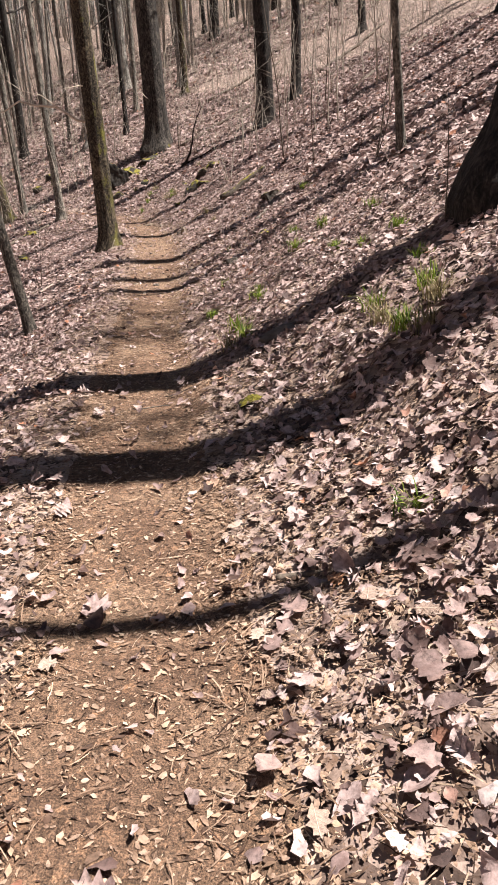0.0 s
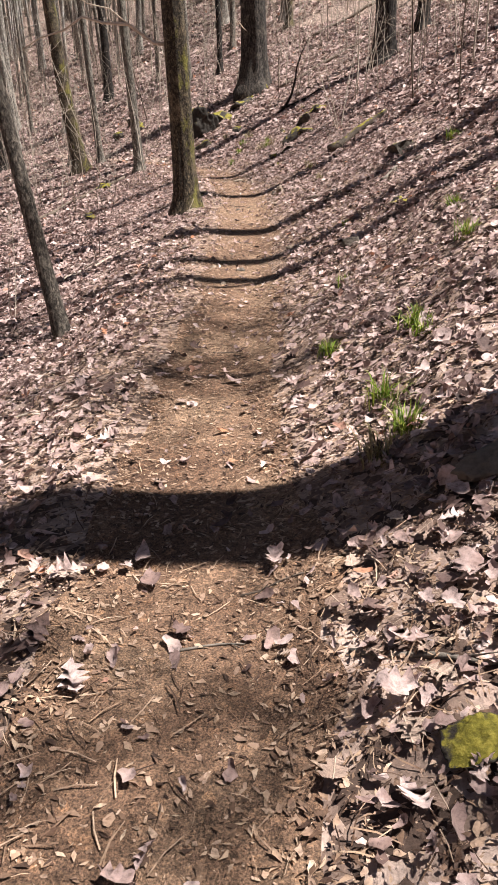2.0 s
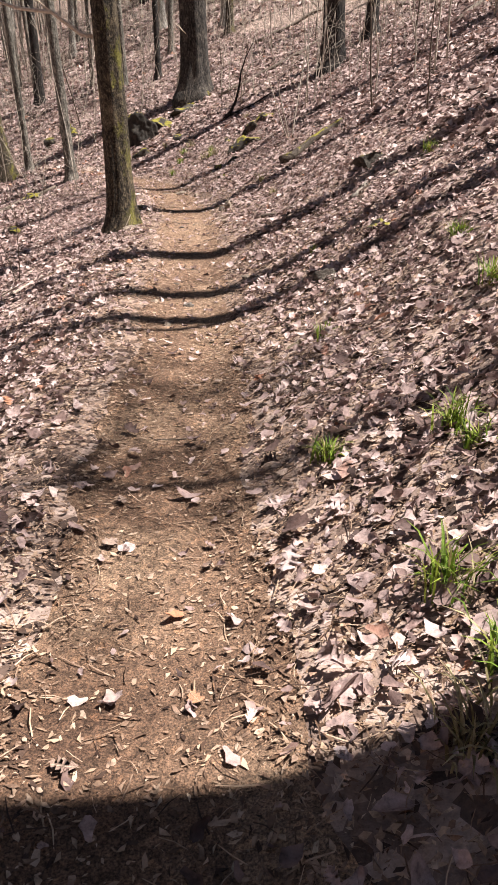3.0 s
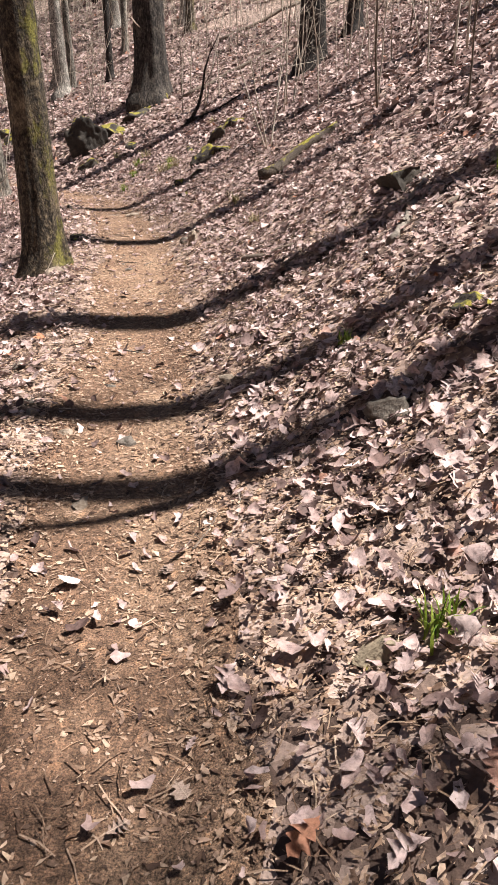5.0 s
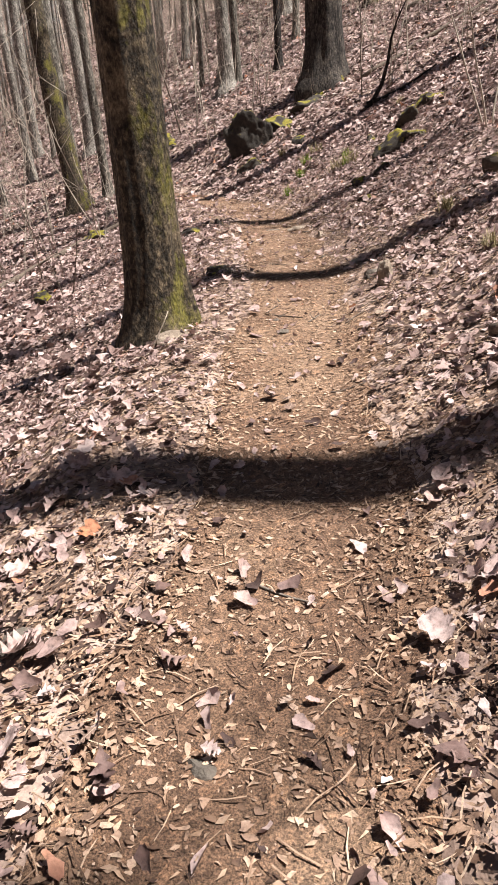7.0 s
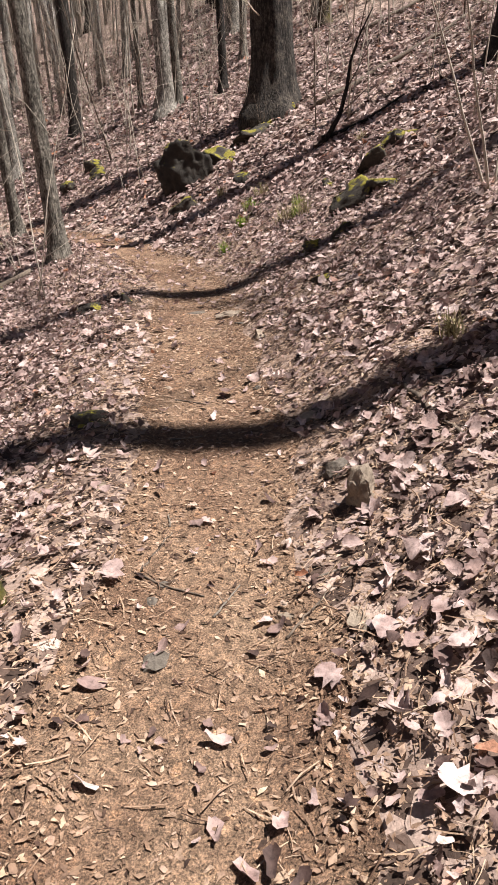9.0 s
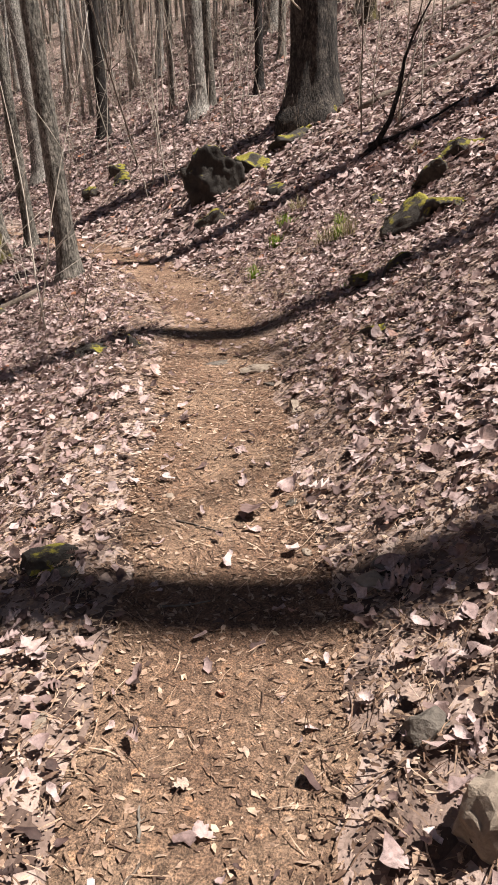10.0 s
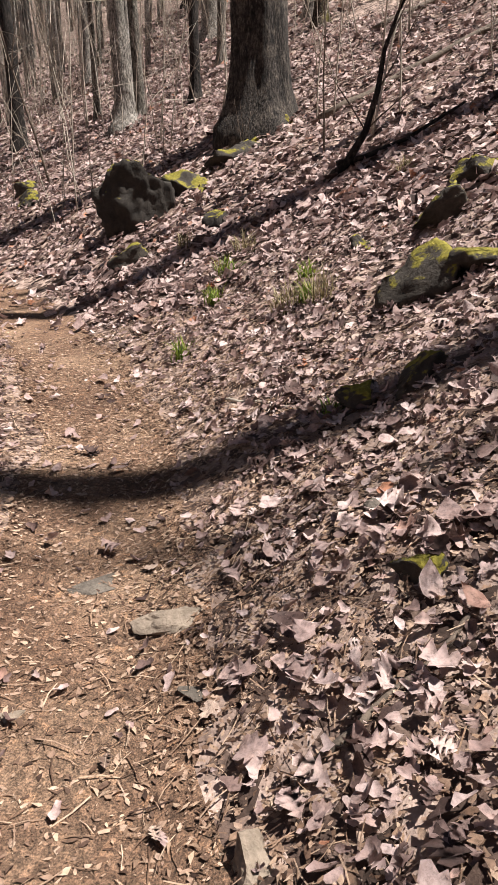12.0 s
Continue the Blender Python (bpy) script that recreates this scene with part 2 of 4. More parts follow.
def ground(x, y):
    x, y = np.asarray(x, float), np.asarray(y, float)
    u, z = along(x, y)
    h = z + np.interp(u, ACROSS, HEIGHT)
    h = h - 0.05 * np.exp(-((u - 1.6) / 0.8) ** 2) * np.clip((y - 13) / 4, 0, 1) * np.clip((25 - y) / 3, 0, 1)
    h = h - 0.11 * np.exp(-((u - 1.05) / 0.5) ** 2) * np.clip((4.8 - y) / 1.6, 0, 1)
    off = np.clip((np.abs(u) - 0.35) / 0.6, 0, 1)
    h = h + off * (0.025 * wave(x, y, 2.6, 3) + 0.02 * wave(x, y, 8.0, 4) + 0.009 * wave(x, y, 21.0, 7)) + 0.003 * wave(x, y, 15.0, 5)
    far = np.clip((np.abs(u) - 5) / 15, 0, 1)
    return h + far * 0.35 * wave(x, y, 0.35, 6)


def gz(x, y):
    return float(ground(np.array([x]), np.array([y]))[0])


def up_at(x, y):
    e = 0.15
    return Vector((gz(x - e, y) - gz(x + e, y), gz(x, y - e) - gz(x, y + e), 2 * e)).normalized()


def mesh_of(name, verts, faces, material, smooth=True):
    me = bpy.data.meshes.new(name)
    me.from_pydata([tuple(v) for v in verts], [], [tuple(f) for f in faces])
    me.materials.append(material)
    if smooth:
        me.polygons.foreach_set("use_smooth", [True] * len(me.polygons))
    me.update()
    return me


def arrays_mesh(name, verts, tris, material, smooth=False):
    """A mesh of triangles from two arrays."""
    me = bpy.data.meshes.new(name)
    n, t = len(verts), len(tris)
    me.vertices.add(n)
    me.vertices.foreach_set("co", np.asarray(verts, np.float32).ravel())
    me.loops.add(3 * t)
    me.loops.foreach_set("vertex_index", np.asarray(tris, np.int32).ravel())
    me.polygons.add(t)
    me.polygons.foreach_set("loop_start", np.arange(0, 3 * t, 3, dtype=np.int32))
    me.materials.append(material)
    me.update(calc_edges=True)
    if smooth:
        me.polygons.foreach_set("use_smooth", np.ones(t, bool))
    return me


def part(name, me, parent, label=""):
    ob = new(name, me)
    ob.parent = parent
    return tagged(ob, label)


def spread(a, b, step, far, grow):
    """Lines of a grid: even between a and b, ever wider out to far."""
    mid = list(np.arange(a, b + 1e-6, step))
    for end, sign in ((a, -1), (b, 1)):
        s, v, side = step, end, []
        while abs(v) < far:
            s *= grow
            v += sign * s
            side.append(v)
        mid = side[::-1] + mid if sign < 0 else mid + side
    return np.array(mid)


gx, gy = spread(-6.0, 3.5, 0.09, 420, 1.1), spread(-0.5, 25.0, 0.1, 420, 1.1)
X, Y = np.meshgrid(gx, gy)
Z = ground(X, Y)
nx, ny = len(gx), len(gy)
idx = np.arange(nx * ny).reshape(ny, nx)
a, b, c, d = idx[:-1, :-1].ravel(), idx[:-1, 1:].ravel(), idx[1:, 1:].ravel(), idx[1:, :-1].ravel()
ground_ob = new("ground", arrays_mesh("ground", np.stack([X, Y, Z], -1).reshape(-1, 3), np.concatenate([np.stack([a, b, c], 1), np.stack([a, c, d], 1)]), LITTER, True))
tagged(ground_ob, "wooded hillside covered in brown fallen leaves", "ground", kind="structure")


def footpath():
    """A strip of bare earth with ragged edges, a few millimetres above the ground sheet."""
    pts = []
    for (x0, y0), (x1, y1) in zip(TRAIL[1:-1], TRAIL[2:]):
        n = max(2, int(math.hypot(x1 - x0, y1 - y0) / 0.08)) if y0 < 30 else 20
        pts += [(x0 + (x1 - x0) * i / n, y0 + (y1 - y0) * i / n) for i in range(n)]
    pts = np.array(pts)
    for _ in range(6):
        pts[1:-1] = (pts[:-2] + 2 * pts[1:-1] + pts[2:]) / 4
    tan = np.gradient(pts, axis=0)
    tan /= np.linalg.norm(tan, axis=1)[:, None]
    right = np.stack([tan[:, 1], -tan[:, 0]], 1)
    k = 15
    s = np.linspace(-1, 1, k)
    half_r = 0.42 + 0.07 * wave(pts[:, 0], pts[:, 1], 3.0, 11) + 0.05 * wave(pts[:, 0], pts[:, 1], 11.0, 12)
    half_l = 0.42 + 0.07 * wave(pts[:, 0], pts[:, 1], 3.0, 13) + 0.05 * wave(pts[:, 0], pts[:, 1], 11.0, 14)
    u = np.where(s[None, :] > 0, s[None, :] * half_r[:, None], s[None, :] * half_l[:, None])
    P = pts[:, None, :] + right[:, None, :] * u[..., None]
    z = ground(P[..., 0], P[..., 1]) + 0.012 - 0.02 * np.abs(s[None, :]) ** 6
    V = np.concatenate([P, z[..., None]], -1).reshape(-1, 3)
    I = np.arange(len(V)).reshape(len(pts), k)
    a, b, c, d = I[:-1, :-1].ravel(), I[:-1, 1:].ravel(), I[1:, 1:].ravel(), I[1:, :-1].ravel()
    ob = new("footpath", arrays_mesh("footpath", V, np.concatenate([np.stack([a, b, c], 1), np.stack([a, c, d], 1)]), DIRT, True))
    return tagged(ob, "trodden bare earth footpath strewn with leaf chips", "path", kind="structure")


footpath()


# ---- tubes, trunks and limbs ----
def tube(pts, radii, sides, rng=None, rough=0.0, ridges=0):
    """Rings round a line of points; returns vertices and faces, the ends closed."""
    V, F = [], []
    pts = [Vector(p) for p in pts]
    ph = [rng.uniform(0, 6.28) for _ in range(4)] if rng else [0] * 4
    for i, (p, r) in enumerate(zip(pts, radii)):
        t = (pts[min(i + 1, len(pts) - 1)] - pts[max(i - 1, 0)]).normalized()
        ax = t.cross(Vector((0, 1, 0)))
        if ax.length < 0.1:
            ax = t.cross(Vector((1, 0, 0)))
        ax.normalize()
        ay = t.cross(ax)
        for k in range(sides):
            an = 6.28318 * k / sides
            rr = r
            if rough:
                rr *= 1 + rough * (0.5 * math.sin(3 * an + ph[0] + 0.3 * i) + 0.35 * math.sin(5 * an + ph[1] - 0.2 * i) + rng.uniform(-0.5, 0.5) + (0.6 * math.sin(ridges * an + ph[2] + 0.5 * math.sin(i * 0.7)) if ridges else 0))
            V.append(p + ax * (rr * math.cos(an)) + ay * (rr * math.sin(an)))
    for i in range(len(pts) - 1):
        for k in range(sides):
            k2 = (k + 1) % sides
            F.append((i * sides + k, i * sides + k2, (i + 1) * sides + k2, (i + 1) * sides + k))
    F.append(tuple(range(sides))[::-1])
    F.append(tuple(range((len(pts) - 1) * sides, len(pts) * sides)))
    return V, F


def join(pieces):
    V, F = [], []
    for v, f in pieces:
        n = len(V)
        V += v
        F += [tuple(n + i for i in q) for q in f]
    return V, F


def crooked(start, way, length, n, rng, bend=0.12, lift=0.0):
    p, w, out = Vector(start), Vector(way).normalized(), [Vector(start)]
    for _ in range(n):
        w = (w + Vector((rng.uniform(-bend, bend), rng.uniform(-bend, bend), rng.uniform(-bend, bend) + lift))).normalized()
        p = p + w * (length / n)
        out.append(p)
    return out


def taper(n, r0, r1):
    return [r0 + (r1 - r0) * i / n for i in range(n + 1)]


def limb(start, way, length, r, rng, forks=3, sides=5):
    """One limb with its side twigs, as one piece of geometry."""
    main = crooked(start, way, length, 6, rng, 0.16, 0.05)
    out = [tube(main, taper(6, r, r * 0.25), sides)]
    for _ in range(forks):
        i = rng.randint(2, 5)
        w = (main[i] - main[i - 1]).normalized() + Vector((rng.uniform(-1, 1), rng.uniform(-1, 1), rng.uniform(-0.3, 0.9))) * 0.7
        t = crooked(main[i], w, length * rng.uniform(0.3, 0.6), 4, rng, 0.2, 0.05)
        out.append(tube(t, taper(4, r * 0.4, r * 0.08), 3))
        for _ in range(2):
            w2 = w.normalized() + Vector((rng.uniform(-1, 1), rng.uniform(-1, 1), rng.uniform(-0.2, 1))) * 0.7
            out.append(tube(crooked(t[rng.randint(1, 3)], w2, length * 0.22, 2, rng, 0.2), taper(2, r * 0.15, r * 0.05), 3))
    return join(out)


def tree(x, y, radius, height, material, label, lean=(0, 0), sides=16, flare=1.55, limbs=8, low=0.45, seed=1, roots=5, fine=True, sweep=0.3, heft=0.3, narrow=0.72):
    """A bare tree: one trunk that flares at the foot, and limbs each of their own."""
    rng = random.Random(seed)
    base = new("tree")
    base.location = (x, y, gz(x, y))
    hs = [-0.45, -0.2, 0.0, 0.1, 0.22, 0.36, 0.55, 0.8, 1.1] + [1.1 + 0.35 * i for i in range(1, int((min(height, 6) - 1) / 0.35))] if fine else [-0.4, 0.0, 0.3, 0.8, 2, 4]
    while hs[-1] < height:
        hs.append(hs[-1] + (0.9 if fine else 2.0))
    pts, rad = [], []
    ax, ay = rng.uniform(0, 6), rng.uniform(0, 6)
    for h in hs:
        k = max(0, h)
        w = sweep * radius * min(1, k / 2)
        pts.append((lean[0] * k + w * math.sin(0.35 * k + ax), lean[1] * k + w * math.sin(0.3 * k + ay), h))
        rad.append(radius * (1 - narrow * max(0, h) / hs[-1]) * (1 + (flare - 1) * math.exp(-max(h, -0.1) / (0.9 * radius + 0.08))))
    V, F = tube(pts, rad, sides, rng, 0.055 if fine else 0.03, 9 if sides > 14 else 0)
    ph = rng.uniform(0, 6)
    for i, v in enumerate(V):
        h = hs[min(i // sides, len(hs) - 1)]
        if h < 0.9:
            an = math.atan2(v.y, v.x)
            g = 1 + 0.22 * (flare - 1) * max(0, math.cos(roots * an + ph + 0.5 * math.sin(2 * an))) * math.exp(-max(0, h) / 0.25) * 2
            v.x, v.y = v.x * g, v.y * g
    part("trunk", mesh_of("trunk", V, F, material), base)
    top = hs[-1]
    for i in range(limbs):
        h = top * (low + (0.97 - low) * (i + rng.random() * 0.6) / limbs)
        j = min(range(len(hs)), key=lambda q: abs(hs[q] - h))
        an = i * 2.4 + rng.uniform(-0.5, 0.5)
        ln = height * rng.uniform(0.14, 0.28) * (1.15 - 0.5 * h / top)
        lv, lf = limb(pts[j], (math.cos(an), math.sin(an), rng.uniform(0.35, 1.1)), ln, rad[j] * heft * rng.uniform(0.7, 1.3), rng)
        part("limb", mesh_of("limb", lv, lf, material), base)
    return tagged(base, label, "tree", "trees of the wood")


def low_branch(base, height, way, length, r, material, label, seed, forks=2):
    rng = random.Random(seed)
    pts = crooked((0, 0, height), way, length, 9, rng, 0.16, 0.0)
    out = [tube(pts, taper(9, r, r * 0.3), 6)]
    for _ in range(forks):
        i = rng.randint(3, 7)
        w = (pts[i] - pts[i - 1]).normalized() + Vector((rng.uniform(-1, 1), rng.uniform(-1, 1), rng.uniform(-0.5, 0.8))) * 0.6
        out.append(tube(crooked(pts[i], w, length * 0.35, 4, rng, 0.2), taper(4, r * 0.45, r * 0.15), 4))
    V, F = join(out)
    part("branch", mesh_of("branch", V, F, material), base, label)


# the trees beside the path
mossy = tree(-2.76, 14.12, 0.175, 17, BARK_MOSS, "tree with furrowed bark and yellow-green moss beside the path", sides=40, flare=1.5, seed=3, limbs=9, lean=(-0.012, 0.0), sweep=0.15)
low_limb = [Vector(p) for p in ((-0.05, 0, 2.3), (-0.3, -0.12, 2.33), (-0.62, -0.2, 2.56), (-1.0, -0.22, 2.6), (-1.28, -0.25, 2.68), (-1.55, -0.3, 2.52), (-1.9, -0.32, 2.44), (-2.15, -0.4, 2.3))]
offshoot = [Vector(p) for p in ((-0.62, -0.2, 2.56), (-0.85, -0.3, 2.75), (-1.15, -0.35, 2.82), (-1.4, -0.4, 3.0))]
part("branch", mesh_of("branch", *join([tube(low_limb, taper(7, 0.028, 0.008), 8), tube(offshoot, taper(3, 0.012, 0.005), 5)]), BLEACHED), mossy, "bleached crooked dead branch")
low_branch(mossy, 2.9, (-0.7, -0.7, 0.1), 0.6, 0.018, BLEACHED, "short bleached branch stub", 8, 1)
big = tree(-3.15, 27.3, 0.4, 24, BARK_BIG, "large tree with ridged grey bark and a mossy foot", sides=44, flare=1.5, seed=7, limbs=11, low=0.3, sweep=0.1)
low_branch(big, 1.55, (-0.7, -0.9, 0.3), 0.95, 0.02, BLEACHED, "pale dead side branch", 15)
t3 = tree(0.68, 23.6, 0.26, 21, BARK_DARK, "dark-barked tree on the slope above the path", sides=30, flare=1.65, roots=0, seed=11, limbs=10, sweep=0.2)
low_branch(t3, 1.7, (0.5, -0.8, 0.1), 0.7, 0.014, BLEACHED, "thin pale side branch", 25)
tree(1.7, 24.9, 0.16, 16, BARK_DARK, "slender dark-barked tree on the slope", sides=18, flare=1.6, seed=13, lean=(0.02, 0))
tree(-5.6, 21.95, 0.12, 15, BARK_GREY, "slender pale grey tree on the downhill edge", sides=26, flare=1.45, seed=17, lean=(-0.025, 0), sweep=0.2)
left6 = tree(-7.95, 24.1, 0.2, 18, BARK_MOSS, "leaning tree with a mossy flank below the bend", sides=26, seed=19, lean=(-0.1, 0.05))
tree(-7.5, 24.6, 0.1, 14, BARK_GREY, "slender pale tree beside the leaning tree", sides=14, seed=20, lean=(-0.03, 0.0))
tree(2.2, 5.4, 0.34, 20, BARK_DARK, "stout dark tree with a flared foot on the bank", sides=44, flare=1.9, seed=23, roots=0, low=0.5, sweep=0.05, lean=(0.03, 0.0))
tree(2.17, 10.47, 0.062, 8, BARK_GREY, "thin pale young tree on the bank", sides=12, flare=1.35, seed=29, limbs=6, lean=(-0.1, -0.15))
tree(-2.86, 8.84, 0.072, 8, BARK_SLIM, "thin brown young tree leaning downhill", sides=18, flare=1.25, seed=31, limbs=6, lean=(-0.17, 0.06))
tree(-6.4, 31.6, 0.19, 18, BARK_FAR_HAZED, "straight brown tree beyond the bend", sides=18, seed=37, flare=1.7)
tree(-6.12, 31.75, 0.11, 16, BARK_GREY, "slender pale tree grown against the brown tree", sides=14, seed=38, flare=1.4)
tree(-4.8, 31.0, 0.1, 15, BARK_DARK, "slender dark tree beyond the big tree", sides=12, seed=41)
tree(-6.9, 33.4, 0.2, 19, BARK_FAR_HAZED, "tall brown tree beyond the bend", sides=16, seed=43)
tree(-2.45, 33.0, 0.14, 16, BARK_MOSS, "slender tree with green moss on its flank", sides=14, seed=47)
tree(-5.9, 39.5, 0.24, 20, BARK_FAR_HAZED, "tall brown tree far along the slope", sides=12, seed=53, fine=False)
tree(-11.4, 32.8, 0.2, 19, BARK_FAR_HAZED, "tall pale brown tree beyond the bend", sides=14, seed=59, lean=(-0.05, 0))
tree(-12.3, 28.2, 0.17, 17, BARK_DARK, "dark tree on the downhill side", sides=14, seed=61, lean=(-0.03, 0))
tree(-13.8, 33.0, 0.15, 17, BARK_FAR_HAZED, "brown tree below the far path", sides=12, seed=67, lean=(-0.05, 0))
tree(-8.6, 25.4, 0.15, 15, BARK_GREY, "mossy pale tree on the downhill edge", sides=16, seed=71, lean=(-0.03, 0))
# uphill trees whose shadows lie across the path
slim = stout = None
for x, y, r, h, s in ((3.1, 2.33, 0.075, 13, 101), (3.4, 3.9, 0.29, 19, 103), (4.3, 7.45, 0.06, 15, 107), (4.9, 10.4, 0.18, 19, 109), (5.0, 11.14, 0.19, 20, 113), (5.6, 12.84, 0.28, 24, 127), (6.3, 16.33, 0.27, 26, 131), (7.3, 19.45, 0.07, 20, 137), (6.9, 20.0, 0.3, 28, 139), (4.4, -1.0, 0.2, 18, 149), (5.2, -3.2, 0.16, 17, 151), (4.6, 29.8, 0.14, 17, 157)):
    shading = tree(x, y, r, h, BARK_DARK, "dark bare tree higher on the slope", sides=12, seed=s, low=0.55, narrow=0.6)
    slim, stout = (shading if s == 107 else slim), (shading if s == 103 else stout)


def twiggy_crown(base, x, y, z, spread_xy, spread_z, twigs, seed):
    """A dense spray of fine twigs high in a tree, joined to its trunk by one limb."""
    rng = random.Random(seed)
    o = base.location
    c = Vector((x - o.x, y - o.y, z - o.z))
    out = [tube(crooked((0, 0, c.z - 2.5), Vector((c.x, c.y, 2.5)), math.hypot(c.length - c.z + 2.5, 1.0) + 1.0, 6, rng, 0.08), taper(6, 0.05, 0.015), 5)]
    for _ in range(twigs):
        p = c + Vector((rng.gauss(0, spread_xy[0]), rng.gauss(0, spread_xy[1]), rng.gauss(0, spread_z)))
        an = rng.uniform(0, 6.28)
        out.append(tube(crooked(p, (math.cos(an), math.sin(an), rng.uniform(0, 0.9)), rng.uniform(0.5, 1.1), 3, rng, 0.25), taper(3, 0.013, 0.006), 3))
    V, F = join(out)
    tagged(part("crown", mesh_of("crown", V, F, BARK_DARK), base), kind="stuff")


twiggy_crown(slim, 6.05, 7.95, 14.0, (0.4, 0.75), 0.6, 170, 81)
twiggy_crown(stout, 5.65, 4.75, 12.5, (0.6, 0.22), 0.4, 80, 82)
twiggy_crown(slim, 5.75, 9.05, 14.0, (0.4, 0.25), 0.5, 40, 83)


# ---- the wood beyond ----
def far_wood():
    rng = random.Random(77)
    kinds = []
    for i, (r, h, m) in enumerate(((0.16, 17, BARK_FAR_HAZED), (0.11, 15, BARK_DARK), (0.2, 20, BARK_FAR_HAZED), (0.08, 13, BARK_GREY), (0.13, 17, BARK_GREY), (0.24, 21, BARK_DARK))):
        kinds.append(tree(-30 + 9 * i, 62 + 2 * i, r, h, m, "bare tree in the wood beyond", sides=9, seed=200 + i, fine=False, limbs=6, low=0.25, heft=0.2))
    placed = [(-30 + 9 * i, 62 + 2 * i) for i in range(6)]
    tries = 0
    while len(placed) < 145 and tries < 6000:
        tries += 1
        y = rng.uniform(18, 75)
        x = rng.uniform(-0.75 * y - 4, 0.62 * y + 4)
        u = float(along(np.array([x]), np.array([y]))[0][0])
        if abs(u) < 1.5 or (y < 32 and -13 < x < 14) or (y < 40 and -4 < x < 3.5 and y < 30) or any((x - px) ** 2 + (y - py) ** 2 < 1.7 for px, py in placed):
            continue
        placed.append((x, y))
        k = rng.uniform(0.7, 1.25)
        ob = copy_thing(rng.choice(kinds), Matrix.Translation((x, y, gz(x, y))) @ Euler((rng.uniform(-0.05, 0.05), rng.uniform(-0.05, 0.05), rng.uniform(0, 6.28))).to_matrix().to_4x4())
        ob.scale = (k, k, rng.uniform(0.85, 1.15))


far_wood()


def distant_stems():
    """Stems too far off and too many to tell apart, as one piece."""
    rng = random.Random(88)
    out = []
    for _ in range(1500):
        y = rng.uniform(38, 120)
        x = rng.uniform(-0.75 * y, 0.45 * y)
        u = float(along(np.array([x]), np.array([y]))[0][0])
        if abs(u) < 2:
            continue
        z, r, h = gz(x, y), rng.uniform(0.03, 0.11), rng.uniform(8, 19)
        pts = crooked((x, y, z - 0.4), (rng.uniform(-0.06, 0.06), rng.uniform(-0.06, 0.06), 1), h, 4, rng, 0.03)
        out.append(tube(pts, taper(4, r, r * 0.25), 5))
        for _ in range(9):
            i = rng.randint(1, 3)
            p = pts[i].lerp(pts[i + 1], rng.random())
            an = rng.uniform(0, 6.28)
            out.append(tube(crooked(p, (math.cos(an), math.sin(an), rng.uniform(0.3, 1.2)), rng.uniform(1.5, 4.5), 2, rng, 0.3), taper(2, 0.012 + r * 0.22, 0.006), 3))
    V, F = join(out)
    tagged(new("distant_woodland", mesh_of("distant_woodland", V, F, BARK_DISTANT_HAZED)), "far bare stems of the leafless wood", "woodland", kind="stuff")


distant_stems()


# ---- young whips and shrubs ----
def sapling(x, y, height, r, material, label, seed, lean=(0, 0), stems=1, twigs=7):
    rng = random.Random(seed)
    base = new("sapling")
    base.location = (x, y, gz(x, y))
    for s in range(stems):
        an = rng.uniform(0, 6.28)
        w = (lean[0] + (0.3 * math.cos(an) if stems > 1 else rng.uniform(-0.06, 0.06)), lean[1] + (0.3 * math.sin(an) if stems > 1 else rng.uniform(-0.06, 0.06)), 1)
        h = height * rng.uniform(0.7, 1.05)
        pts = crooked((0.03 * math.cos(an) * (stems > 1), 0.03 * math.sin(an) * (stems > 1), -0.08), w, h, 9, rng, 0.07, 0.02)
        stem = part("stem", mesh_of("stem", *tube(pts, taper(9, r, r * 0.3), 6), material), base)
        out = []
        for _ in range(twigs):
            i = rng.randint(3, 8)
            a2 = rng.uniform(0, 6.28)
            t = crooked(pts[i], (math.cos(a2), math.sin(a2), rng.uniform(0.3, 1.4)), h * rng.uniform(0.1, 0.26), 4, rng, 0.16, 0.03)
            out.append(tube(t, taper(4, r * 0.4, r * 0.12), 3))
            out.append(tube(crooked(t[2], (math.cos(a2 + 1), math.sin(a2 + 1), 0.8), h * 0.09, 2, rng, 0.2), taper(2, r * 0.2, r * 0.08), 3))
        V, F = join(out)
        tagged(part("spray", mesh_of("spray", V, F, material), stem), kind="stuff")
    return tagged(base, label, "sapling", "young whips on the slope")


PALE, BROWN = "thin pale leafless sapling among dead leaves", "thin brown leafless sapling among dead leaves"
